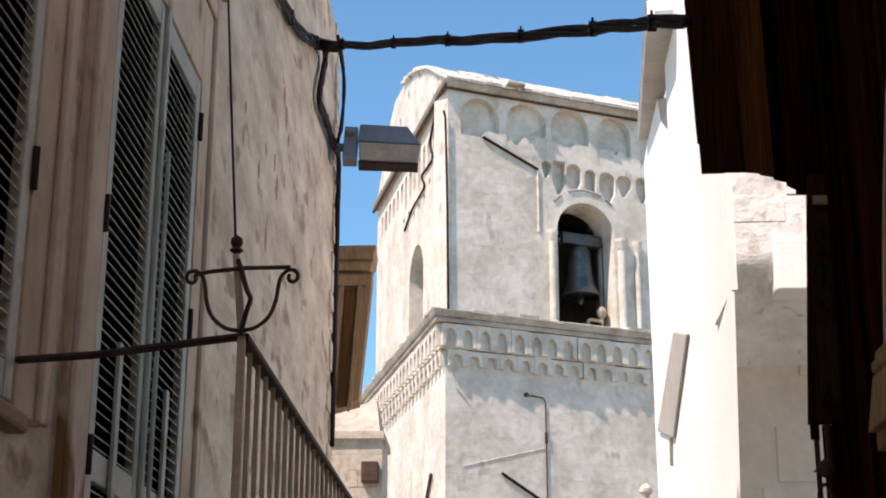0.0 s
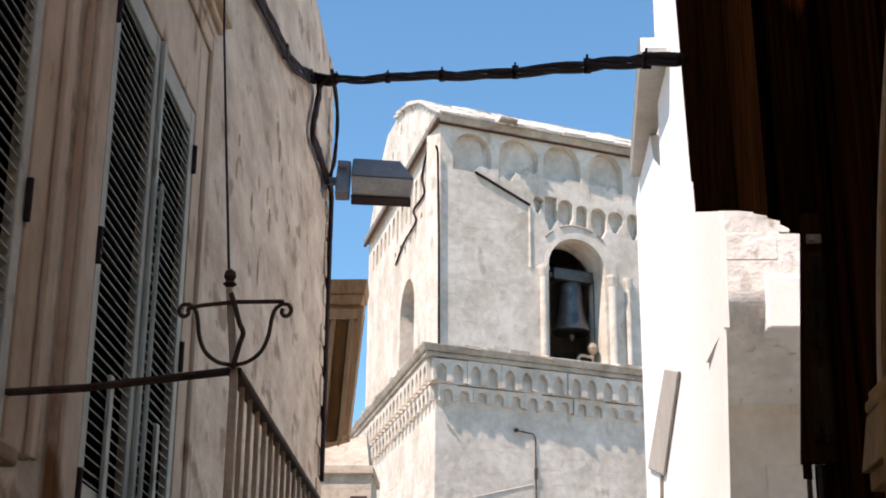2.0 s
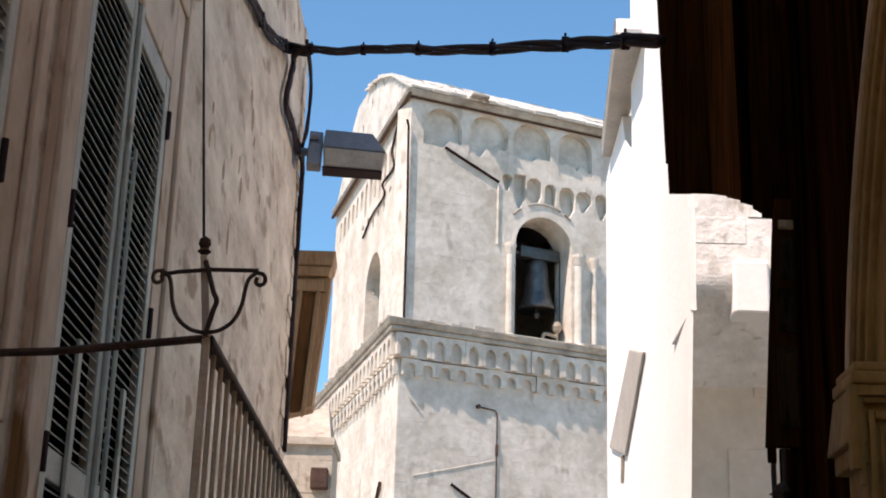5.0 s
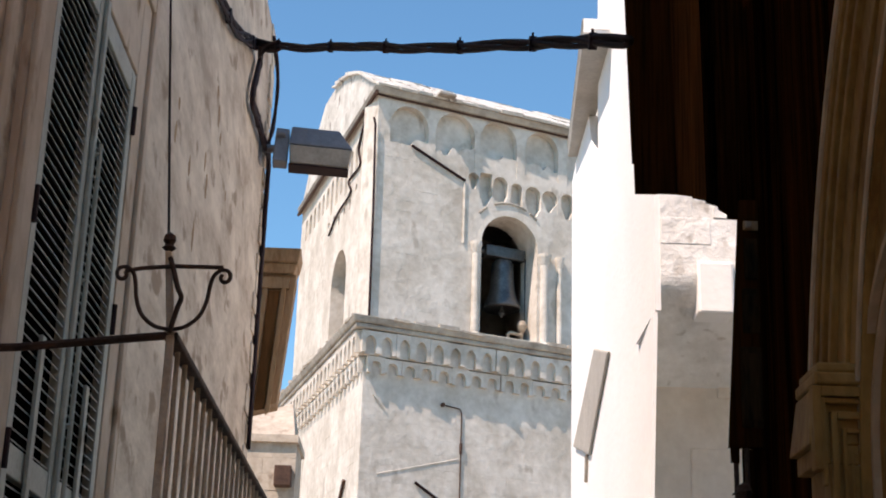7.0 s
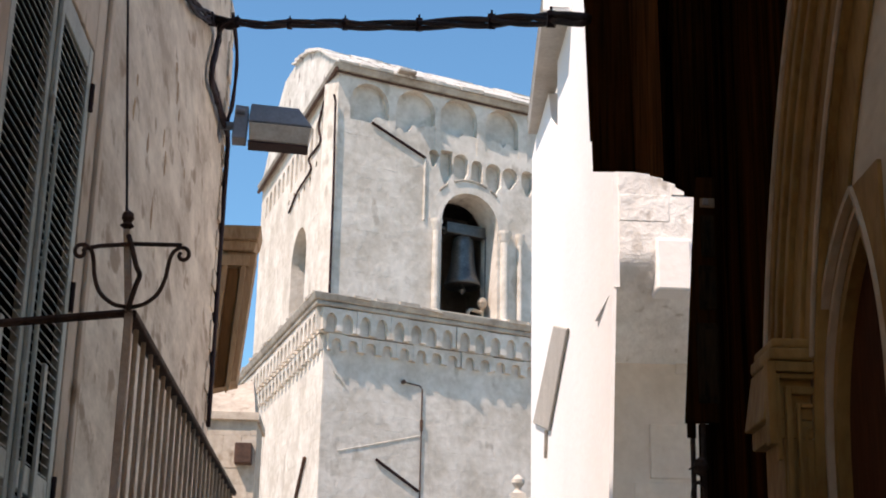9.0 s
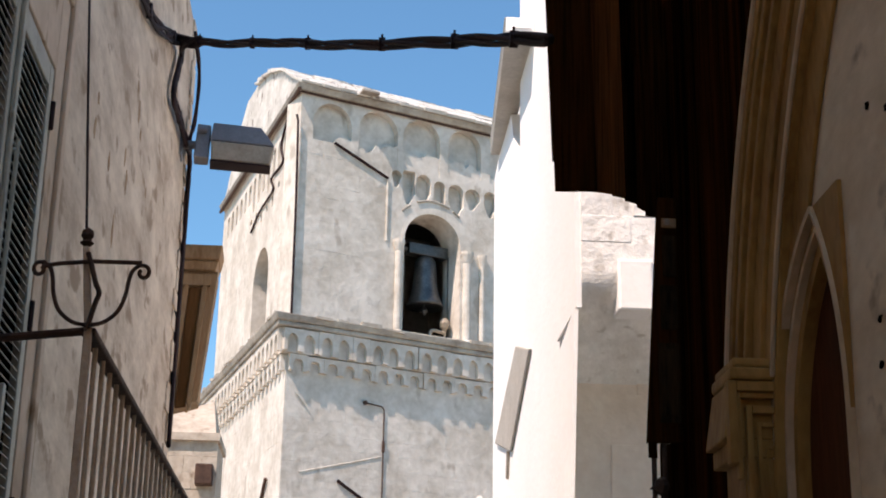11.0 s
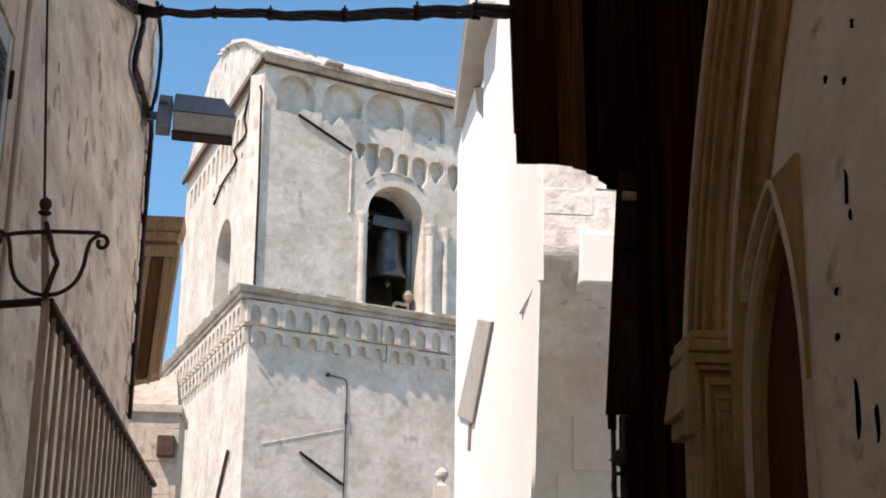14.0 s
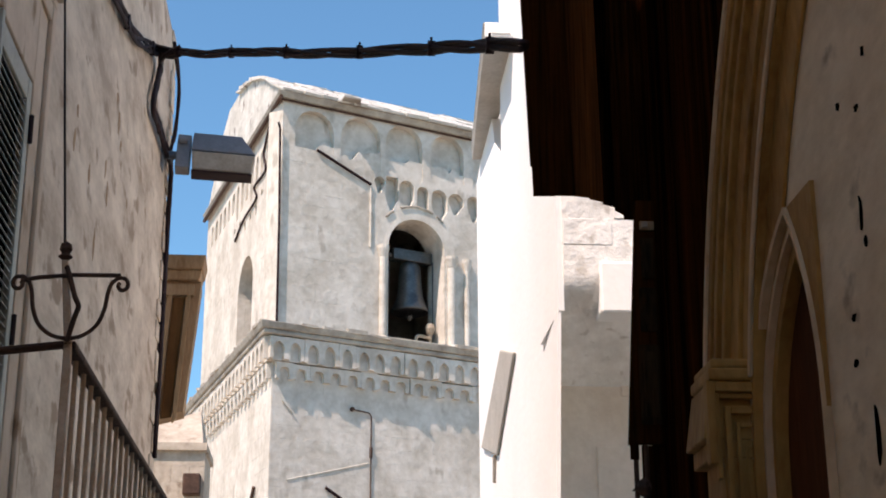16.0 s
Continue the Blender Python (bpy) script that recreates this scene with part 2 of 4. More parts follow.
def ring(bm, m, o, width, d0, d1, foot, steps=14):
    """A moulding of the given width round an arched opening, down to foot."""
    c, h, zb, zs, pt = o
    big = (c, h + width, zb, zs, pt)
    ins, out = [(c - h, foot)], [(c - h - width, foot)]
    for k in range(steps + 1):
        q = -math.cos(math.pi * k / steps)
        ins.append((c + h * q, arch_top(o, c + h * q)))
        out.append((c + (h + width) * q, arch_top(big, c + (h + width) * q)))
    ins.append((c + h, foot))
    out.append((c + h + width, foot))
    loops = [[bm.verts.new(m @ Vector((p[0], dd, p[1]))) for p, dd in ((i, d0), (o2, d0), (o2, d1), (i, d1))] for i, o2 in zip(ins, out)]
    for p, q in zip(loops, loops[1:]):
        for k in range(4):
            bm.faces.new((p[k], p[(k + 1) % 4], q[(k + 1) % 4], q[k]))
    bm.faces.new(loops[0])
    bm.faces.new(loops[-1][::-1])


def mesh_of(name, bm, material, clean=True):
    if clean:
        bmesh.ops.recalc_face_normals(bm, faces=bm.faces)
    me = bpy.data.meshes.new(name)
    bm.to_mesh(me)
    bm.free()
    me.materials.append(material)
    return me


def rounded(ob, w=0.01, n=2):
    md = ob.modifiers.new("edge", "BEVEL")
    md.width, md.segments, md.limit_method = w, n, "ANGLE"
    return ob


def smooth(ob):
    for f in ob.data.polygons:
        f.use_smooth = True
    return ob


def part(name, bm, material, parent, label=""):
    ob = new(name, mesh_of(name, bm, material))
    ob.parent = parent
    return tagged(ob, label) if label else ob


def thing(name, label, category, group="", kind="", at=(0, 0, 0)):
    ob = new(name)
    ob.location = at
    ob.empty_display_size = 0.1
    return tagged(ob, label, category, group, kind)


def solid(name, bm, material, label, category, group="", kind=""):
    return tagged(new(name, mesh_of(name, bm, material)), label, category, group, kind)


def piece(name, me, parent, m):
    ob = new(name, me)
    ob.parent = parent
    ob.matrix_basis = m
    return ob


# ---- ground ----
bm = bmesh.new()
box(bm, -400, 400, -300, 900, -0.5, 0.0)
solid("ground", bm, M_GROUND, "worn pale stone paving of the narrow lane", "ground", kind="structure")
# added out of view behind the camera: holds sky light off the balcony
bm = bmesh.new()
box(bm, -8.0, 7.5, -16.0, -13.0, 0, 7.0)
solid("unseen_wall_south", bm, M_PLASTER, "unseen plaster block added behind the camera to cut sky light in the lane", "wall", kind="structure")

# ---- left building: x = -1.6 is its street face ----
LX = -1.6
WALL = Matrix(((0, -1, 0, LX), (1, 0, 0, 0), (0, 0, 1, 0), (0, 0, 0, 1)))   # (along y, depth inwards, z)
bm = bmesh.new()


def wall_with_rects(bm, m, s0, s1, z0, z1, d0, d1, rects):
    cuts = sorted({s0, s1, *[r[0] for r in rects], *[r[1] for r in rects]})
    for a, b in zip(cuts, cuts[1:]):
        mid = (a + b) / 2
        z = z0
        for r in sorted((r for r in rects if r[0] < mid < r[1]), key=lambda r: r[2]):
            if r[2] > z:
                box(bm, a, b, d0, d1, z, r[2], m)
            z = r[3]
        box(bm, a, b, d0, d1, z, z1, m)


# the unseen top is made up: height and end chosen to shade the east wall
wall_with_rects(bm, WALL, -6.0, 7.65, 0, 11.25, 0, 0.45, [(5.62, 7.32, 1.82, 4.93), (3.30, 4.74, 2.62, 4.93)])
solid("wall_west", bm, M_PLASTER, "stained peeling beige plaster house wall along the lane", "wall", kind="structure")
bm = bmesh.new()
box(bm, 7.65, 13.76, 0, 0.45, 0, 8.3, WALL)
box(bm, 13.31, 13.76, 0.45, 6, 0, 8.3, WALL)
solid("wall_west_low", bm, M_PLASTER, "cracked beige plaster wall at the lane's corner", "wall", kind="structure")
# unseen back and roofs, carrying on the made-up height that blocks the sun
bm = bmesh.new()
box(bm, -8, LX - 0.46, -6, 7.65, 10.95, 11.25)
box(bm, -8, LX - 0.46, 7.65, 13.3, 8.0, 8.3)
box(bm, -8, LX - 0.46, 7.35, 7.65, 8.3, 10.95)
box(bm, -8, -7.6, -6, 13.3, 0, 8.0)
box(bm, -8, LX - 0.46, -6, -5.6, 0, 10.95)
solid("wall_west_back", bm, M_PLASTER, "plain plastered back and roof of the corner house", "wall", kind="structure")
# near-black sheets close behind the slats: painted shade of the rooms
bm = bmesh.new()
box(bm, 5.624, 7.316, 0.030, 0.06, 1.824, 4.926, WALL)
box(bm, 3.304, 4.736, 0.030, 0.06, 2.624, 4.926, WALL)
solid("shutter_shade_sheet", bm, M_DARK, "near-black sheet standing in for the shade behind the closed shutters", "wall", kind="structure")

# coping tiles and crumbling render at the corner
bm = bmesh.new()
for k in range(26):
    z = 3.0 + k * 0.205 + random.uniform(-0.05, 0.05)
    w = random.uniform(0.10, 0.34)
    box(bm, 13.765 - w, 13.775, -0.012 - random.uniform(0, 0.01), 0.1, z, z + random.uniform(0.12, 0.2), WALL)
ob = solid("quoins", bm, M_PLASTER, "uneven plastered corner stones of the house", "trim", kind="structure")
rounded(ob, 0.008)


# small flaked patches in the plaster
flake = random.Random(21)
for y, z, h in ((8.80, 5.41, 0.050), (8.76, 5.21, 0.080), (10.50, 6.08, 0.110), (10.65, 5.94, 0.050), (10.02, 5.51, 0.080), (10.16, 5.37, 0.110), (10.35, 6.20, 0.050), (9.37, 5.22, 0.080), (9.75, 4.87, 0.110), (11.16, 5.67, 0.050)):
    bm = bmesh.new()
    q = [(y + 0.035 * math.cos(a) * flake.uniform(0.5, 1.4), z + h * math.sin(a) * flake.uniform(0.6, 1.1)) for a in [k * math.pi / 4 for k in range(8)]]
    hexa(bm, [WALL @ Vector((a, -0.002, b)) for a, b in q], [WALL @ Vector((a, 0.02, b)) for a, b in q])
    solid("plaster_flake", bm, M_BROWN, "small brown flaked patch in the plaster", "flake", "flakes in the plaster", "structure")

# ---- shuttered doors ----
def shutter_leaf(parent, y0, y1, z0, z1, bars, hinge_side):
    """One louvred leaf with stiles, rails, slats and hinges."""
    d0, d1 = -0.030, 0.012
    st = 0.085
    leaf = bmesh.new()
    box(leaf, y0, y0 + st, d0, d1, z0, z1, WALL)
    box(leaf, y1 - st, y1, d0, d1, z0, z1, WALL)
    for a, b in bars:
        box(leaf, y0 + st, y1 - st, d0 + 0.003, d1 - 0.003, a, b, WALL)
    lf = part("shutter_leaf", leaf, M_SHUT, parent)
    rounded(lf, 0.004, 1)
    slat = bmesh.new()
    w = y1 - y0 - 2 * st
    hexa(slat, [(0.0125, -w / 2, -0.014), (0.0125, -w / 2, -0.0085), (0.0125, w / 2, -0.0085), (0.0125, w / 2, -0.014)],
         [(-0.0010, -w / 2, -0.003), (0.0010, -w / 2, -0.001), (0.0010, w / 2, -0.001), (-0.0010, w / 2, -0.003)])
    me = mesh_of("slat", slat, M_SLAT)
    for (a, b), (c, d) in zip(bars, bars[1:]):
        n = int((c - b) / 0.046)
        for k in range(n):
            z = b + (k + 0.5) * (c - b) / n
            piece("slat", me, lf, pose(LX + 0.009, (y0 + y1) / 2, z, random.uniform(-0.4, 0.4), random.uniform(-5, 5), 0))
    for hz in (z0 + 0.80, z0 + 1.76, z1 - 0.25):
        if hz < z1:
            h = bmesh.new()
            yy = y0 - 0.005 if hinge_side < 0 else y1 + 0.005
            tube(h, [(LX + 0.038, yy, hz - 0.075), (LX + 0.038, yy, hz + 0.075)], 0.015, 8)
            part("hinge", h, M_CABLE, lf, "black iron hinge")
    return lf


d = thing("shuttered_door", "closed grey-green louvred balcony door shutters, paint worn", "shutter", at=(0, 0, 0))
shutter_leaf(d, 5.64, 6.46, 1.84, 4.91, [(1.84, 1.98), (2.56, 2.68), (4.79, 4.91)], -1)
shutter_leaf(d, 6.48, 7.30, 1.84, 4.91, [(1.84, 1.98), (2.56, 2.68), (4.79, 4.91)], 1)
bm = bmesh.new()
box(bm, 6.445, 6.495, -0.052, -0.0305, 1.84, 4.91, WALL)
rounded(part("cover_strip", bm, M_SHUT, d), 0.006)
for y in (5.99, 6.87):
    bm = bmesh.new()
    box(bm, y - 0.028, y + 0.028, -0.048, -0.0305, 1.90, 3.16, WALL)
    rounded(part("middle_strip", bm, M_SHUT, d), 0.004)
bm = bmesh.new()
tube(bm, [(LX + 0.07, 6.50, 2.2), (LX + 0.07, 6.50, 4.2)], 0.011)
for z in (2.25, 2.9, 3.55, 4.15):
    tube(bm, [(LX + 0.035, 6.50, z), (LX + 0.075, 6.50, z)], 0.013)
part("bolt_rod", bm, M_SHUT, d, "slim painted bolt rod")

d = thing("shuttered_window", "closed grey-green louvred window shutters beside the balcony", "shutter")
shutter_leaf(d, 3.32, 4.01, 2.64, 4.91, [(2.64, 2.76), (4.79, 4.91)], -1)
shutter_leaf(d, 4.03, 4.72, 2.64, 4.91, [(2.64, 2.76), (4.79, 4.91)], 1)

# stone surrounds
for nm, y0, y1, z0, z1 in (("door_surround", 5.62, 7.32, 1.8, 4.93), ("window_surround", 3.30, 4.74, 2.62, 4.93)):
    s = thing(nm, "moulded ochre stone surround of a shuttered opening", "surround", kind="structure")
    for a, b in ((y0 - 0.30, y0), (y1, y1 + 0.30)):
        outer = a if b == y0 else b
        bm = bmesh.new()
        box(bm, a + (0.005 if a < y0 else -0.005), b + (0.005 if a < y0 else -0.005), -0.035, 0.10, z0, z1 + 0.56, WALL)
        box(bm, min(outer, outer + (0.09 if b == y0 else -0.09)), max(outer, outer + (0.09 if b == y0 else -0.09)), -0.06, -0.035, z0, z1 + 0.56, WALL)
        rounded(part("jamb", bm, M_SURROUND, s), 0.008)
    bm = bmesh.new()
    box(bm, y0 + 0.006, y1 - 0.006, -0.034, 0.10, z1 - 0.005, z1 + 0.558, WALL)
    box(bm, y0 - 0.21, y1 + 0.21, -0.055, -0.036, z1 + 0.46, z1 + 0.555, WALL)
    rounded(part("lintel", bm, M_SURROUND, s), 0.008)
    bm = bmesh.new()
    for k, (o, h) in enumerate(((0.03, 0.06), (0.06, 0.05), (0.10, 0.07))):
        z = z1 + 0.564 + (0, 0.06, 0.11)[k]
        box(bm, y0 - 0.30 - o * 0.6, y1 + 0.30 + o * 0.6, -o - 0.03, 0.05, z, z + h - 0.002, WALL)
    rounded(part("hood", bm, M_SURROUND, s, "projecting ochre stone hood"), 0.012)
bm = bmesh.new()
box(bm, 3.0, 4.80, -0.07, 0.2, 2.55, 2.615, WALL)
rounded(solid("window_sill", bm, M_STAINED, "brown-stained stone sill under the shuttered window", "sill", kind="structure"), 0.015)

# ---- balcony ----
RZ = 2.79
b = thing("balcony", "small balcony with rusty wrought-iron railing on the house wall", "balcony")
bm = bmesh.new()
box(bm, LX, -0.72, 4.42, 8.3, 1.66, 1.80)
box(bm, LX, -0.76, 4.46, 8.26, 1.58, 1.66)
rounded(part("slab", bm, M_SURROUND, b, "moulded stone slab"), 0.02)
bm = bmesh.new()
box(bm, -0.822, -0.778, 4.5, 8.2, RZ - 0.012, RZ + 0.012)
rounded(part("handrail", bm, M_IRON, b), 0.005)
bm = bmesh.new()
tube(bm, [(LX - 0.03, 4.76, RZ - 0.005), (-1.3, 4.665, RZ - 0.012), (-0.8, 4.5, RZ)], 0.0135)
tube(bm, [(LX + 0.001, 4.76, RZ - 0.005), (LX + 0.02, 4.755, RZ - 0.005)], 0.035)
part("end_rod", bm, M_IRON, b, "rusty round iron rod fixed into the wall")
bm = bmesh.new()
box(bm, -0.82, -0.78, 4.5, 8.2, 1.88, 1.90)
part("lower_rail", bm, M_IRON, b)
bm = bmesh.new()
tube(bm, [(0, 0, 1.80), (0, 0, RZ - 0.012)], 0.0085, 8)
me = mesh_of("baluster", bm, M_BAR)
for k in range(22):
    piece("baluster", me, b, pose(-0.8, 4.66 + k * 0.165, 0, 0, 0, 0))
bm = bmesh.new()
box(bm, -0.812, -0.788, 4.488, 4.512, 1.80, RZ)
hexa(bm, [(-0.812, 4.488, RZ + 0.001), (-0.788, 4.488, RZ + 0.001), (-0.788, 4.512, RZ + 0.001), (-0.812, 4.512, RZ + 0.001)],
     [(-0.838, 4.488, 3.055), (-0.818, 4.488, 3.055), (-0.818, 4.512, 3.055), (-0.838, 4.512, 3.055)])
rounded(part("corner_post", bm, M_BAR, b), 0.004)
bm = bmesh.new()
lathe(bm, [(0.008, 0), (0.022, 0.012), (0.012, 0.022), (0.020, 0.036), (0.017, 0.052), (0.004, 0.062)], (-0.828, 4.5, 3.055), 12)
part("finial", bm, M_IRON, b)


def lyre(side):
    pts = [(0.0, 0.012), (0.05, 0.022), (0.095, 0.055), (0.118, 0.105), (0.126, 0.155), (0.137, 0.188), (0.160, 0.206)]
    for k in range(9):
        a = radians(110 - 42 * k)
        r = 0.024 - 0.0017 * k
        pts.append((0.172 + r * math.cos(a), 0.183 + r * math.sin(a)))
    return [(-0.803 + side * x * 0.9, 4.48, RZ + z) for x, z in pts]


for sd in (-1, 1):
    bm = bmesh.new()
    tube(bm, arc_points(lyre(sd), 4), 0.0065, 8)
    part("scroll", bm, M_IRON, b, "curled wrought-iron scroll")
bm = bmesh.new()
tube(bm, [(-0.952, 4.48, RZ + 0.192), (-0.90, 4.48, RZ + 0.203), (-0.8, 4.48, RZ + 0.213), (-0.654, 4.48, RZ + 0.214)], 0.007)
tube(bm, arc_points([(-0.818, 4.48, RZ + 0.24), (-0.800, 4.47, RZ + 0.19), (-0.785, 4.465, RZ + 0.14), (-0.772, 4.465, RZ + 0.11), (-0.782, 4.468, RZ + 0.075), (-0.80, 4.47, RZ + 0.0)], 4), 0.008)
part("cross_bar", bm, M_IRON, b)
bm = bmesh.new()
tube(bm, [(-0.832, 4.5, 3.10), (-0.94, 4.9, 3.7), (-1.05, 5.3, 4.35), (-1.27, 6.2, 5.71), (-1.595, 7.45, 7.7)], 0.0045, 6)
solid("hanging_wire", bm, M_CABLE, "thin dark wire rising from the railing ornament", "wire")

# ---- street lamp ----
lp = thing("street_lamp", "grey box street lamp on a wall bracket, unlit", "street lamp", at=(0, 0, 0))
LM = Matrix.Translation((-1.50, 13.2, 6.92)) @ Euler((0, radians(2), radians(4))).to_matrix().to_4x4()


def lamp_block(bm, low, high):
    """A tapered block: (x0, x1, half width, z) below and above."""
    out = []
    for x0, x1, w, z in (low, high):
        out.append([LM @ Vector(p) for p in ((x0, -w, z), (x1, -w * 0.9, z), (x1, w * 0.9, z), (x0, w, z))])
    hexa(bm, *out)


bm = bmesh.new()
lamp_block(bm, (0.17, 0.76, 0.13, 0.0), (0.18, 0.62, 0.09, 0.19))
rounded(part("housing", bm, M_LAMP, lp), 0.015, 3)
bm = bmesh.new()
lamp_block(bm, (0.19, 0.73, 0.11, -0.18), (0.175, 0.755, 0.125, -0.003))
rounded(part("lens", bm, M_LENS, lp, "brownish translucent side panel"), 0.012, 2)
bm = bmesh.new()
lamp_block(bm, (0.18, 0.735, 0.115, -0.20), (0.18, 0.735, 0.115, -0.183))
rounded(part("base_frame", bm, M_CABLE, lp, "dark lower frame"), 0.006)
bm = bmesh.new()
lamp_block(bm, (0.03, 0.163, 0.11, -0.17), (0.04, 0.163, 0.10, 0.16))
rounded(part("end_box", bm, M_LAMP, lp), 0.012)
bm = bmesh.new()
tube(bm, [LM @ Vector((-0.12, 0, -0.02)), LM @ Vector((0.06, 0, -0.02))], 0.04, 12)
tube(bm, [LM @ Vector((0.05, -0.125, 0.09)), LM @ Vector((0.13, -0.125, 0.09))], 0.03, 10)
box(bm, -0.105, -0.08, -0.10, 0.10, -0.16, 0.14, LM)
part("bracket", bm, M_LAMP, lp)

# ---- cables ----
def bundle(name, label, pts, strands, gap, r, ties=0):
    c = thing(name, label, "cable")
    line = arc_points(pts, 12)
    for s in range(strands):
        ph = 2 * math.pi * s / strands
        q = [p + Vector((0, math.cos(ph + i * 0.22), math.sin(ph + i * 0.22))) * gap * (1 if 0 < i < len(line) - 1 else 0.5)
             for i, p in enumerate(line)]
        bm = bmesh.new()
        tube(bm, q, r, 7)
        smooth(part("strand", bm, M_CABLE, c))
    for k in range(ties):
        p = line[int((k + 0.7) * len(line) / (ties + 0.4))]
        bm = bmesh.new()
        tube(bm, [p - Vector((0.02, 0, 0)), p + Vector((0.02, 0, 0))], gap + r + 0.006, 8)
        tube(bm, [p, p + Vector((0.0, 0, 0.065))], 0.007, 5)
        part("tie", bm, M_CABLE, c)
    return c


bundle("span_cable", "twisted dark cables strung across the lane", [(-1.58, 12.1, 7.45), (-1.12, 11.2, 6.98), (-0.59, 10.1, 6.48), (-0.13, 9.0, 5.95),
       (0.36, 7.7, 5.36), (0.63, 6.9, 5.0), (0.84, 6.15, 4.65)], 3, 0.022, 0.016, 6)
bundle("wall_cable", "dark cables clipped along the plaster wall", [(-1.56, 8.0, 6.42), (-1.56, 8.75, 6.5), (-1.56, 9.86, 6.71), (-1.56, 10.75, 6.9), (-1.56, 11.77, 7.29), (-1.56, 12.1, 7.43)], 4, 0.042, 0.015, 3)
bundle("loop_cable", "dark looped cables running down the house corner", [(-1.30, 11.55, 7.16), (-1.50, 12.0, 7.34), (-1.55, 12.35, 7.40), (-1.55, 12.15, 7.13), (-1.55, 12.0, 6.86), (-1.55, 12.5, 6.88), (-1.55, 13.0, 6.9), (-1.54, 13.45, 6.9),
       (-1.56, 13.66, 6.6), (-1.57, 13.72, 5.9), (-1.57, 13.72, 4.2)], 3, 0.036, 0.021, 1)
bundle("drop_cable", "thin cables hanging down to the lamp", [(-1.52, 13.0, 7.95), (-1.50, 13.4, 7.7), (-1.52, 13.5, 7.3), (-1.55, 13.4, 7.0)], 2, 0.03, 0.016, 0)


# ---- next house on the left: a brown timber bay and low stone walls ----
bm = bmesh.new()
box(bm, -8, -3.2, 6.0, 13.6, 8.31, 12.7)
solid("upper_storey", bm, M_PLASTER, "set-back plastered upper storey of the corner house", "wall", kind="structure")
by = thing("timber_bay", "brown weathered bay with flared cornice on the next house", "bay")
bm = bmesh.new()
hexa(bm, [(-2.6, 16.0, 4.85), (-1.56, 16.0, 5.12), (-1.58, 16.4, 5.12), (-2.6, 16.4, 4.85)], [(-2.6, 16.0, 6.55), (-1.43, 16.0, 6.55), (-1.45, 16.4, 6.55), (-2.6, 16.4, 6.55)])
part("body", bm, M_BROWN, by)
for a, b, z0, z1 in ((-1.42, 0.06, 6.55, 6.66), (-1.38, 0.11, 6.661, 6.82)):
    bm = bmesh.new()
    hexa(bm, [(-2.6, 16.0 - b, z0), (a - 0.03, 16.0 - b, z0), (a - 0.05, 16.4, z0), (-2.6, 16.4, z0)], [(-2.6, 15.98 - b, z1), (a, 15.98 - b, z1), (a - 0.02, 16.4, z1), (-2.6, 16.4, z1)])
    rounded(part("cornice", bm, M_BROWN, by), 0.015)
bm = bmesh.new()
for w0, w1 in ((-1.80, -1.75), (-1.60, -1.555)):
    hexa(bm, [(w0 - 0.07, 15.95, 4.98), (w1 - 0.07, 15.95, 5.02), (w1 - 0.07, 16.0, 5.02), (w0 - 0.07, 16.0, 4.98)],
         [(w0 + 0.03, 15.95, 6.5), (w1 + 0.03, 15.95, 6.5), (w1 + 0.03, 16.0, 6.5), (w0 + 0.03, 16.0, 6.5)])
box(bm, -1.85, -1.5, 15.94, 16.0, 6.38, 6.5)
part("frame", bm, M_BROWN, by)
bm = bmesh.new()
hexa(bm, [(-1.79, 15.985, 5.03), (-1.68, 15.985, 5.05), (-1.68, 16.02, 5.05), (-1.79, 16.02, 5.03)], [(-1.73, 15.985, 6.36), (-1.60, 15.985, 6.36), (-1.60, 16.02, 6.36), (-1.73, 16.02, 6.36)])
part("panel", bm, M_RUST, by, "dark recessed timber panel")
bm = bmesh.new()
box(bm, -6, -2.0, 16.2, 16.9, 0, 6.4)
solid("house_wall_far", bm, M_PLASTER, "plaster wall of the next house down the lane", "wall", kind="structure")
lo = thing("low_house", "low pale stone outbuilding in front of the tower", "house")
bm = bmesh.new()
box(bm, -6, -2.12, 26, 27.4, 0, 6.62)
part("wall", bm, M_BEIGE, lo)
bm = bmesh.new()
box(bm, -6, -2.08, 25.9, 27.5, 6.621, 6.75)
part("coping", bm, M_BEIGE, lo)
bm = bmesh.new()
hexa(bm, [(-3.8, 25.95, 6.752), (-2.15, 25.95, 6.752), (-2.15, 27.45, 6.752), (-3.8, 27.45, 6.752)], [(-3.7, 27.0, 6.77), (-2.30, 27.0, 7.54), (-2.30, 27.4, 7.54), (-3.7, 27.4, 6.77)])
part("roof", bm, M_BEIGE, lo)
bm = bmesh.new()
box(bm, -2.45, -2.16, 25.75, 26.0, 5.85, 6.2)
rounded(part("vent_box", bm, M_IRON, lo, "small rusty brown box"), 0.02)
wall_stone = block_mesh(M_BEIGE)
for k in range(40):
    z = 4.4 + 0.28 * (k // 5)
    s = -3.6 + 0.31 * (k % 5) + (0.15 if (k // 5) % 2 else 0)
    stone_at("wall_stone", wall_stone, lo, Matrix.Identity(4), s, min(s + 0.305, -2.11), 25.985 - random.uniform(0, 0.012), 26.02, z, z + 0.277)
gp = thing("gate_post", "pale stone post with a small ball finial", "post", at=(0, 0, 0))
bm = bmesh.new()
box(bm, 1.90, 2.12, 21.9, 22.12, 0, 4.9)
part("shaft", bm, M_TOWER, gp)
bm = bmesh.new()
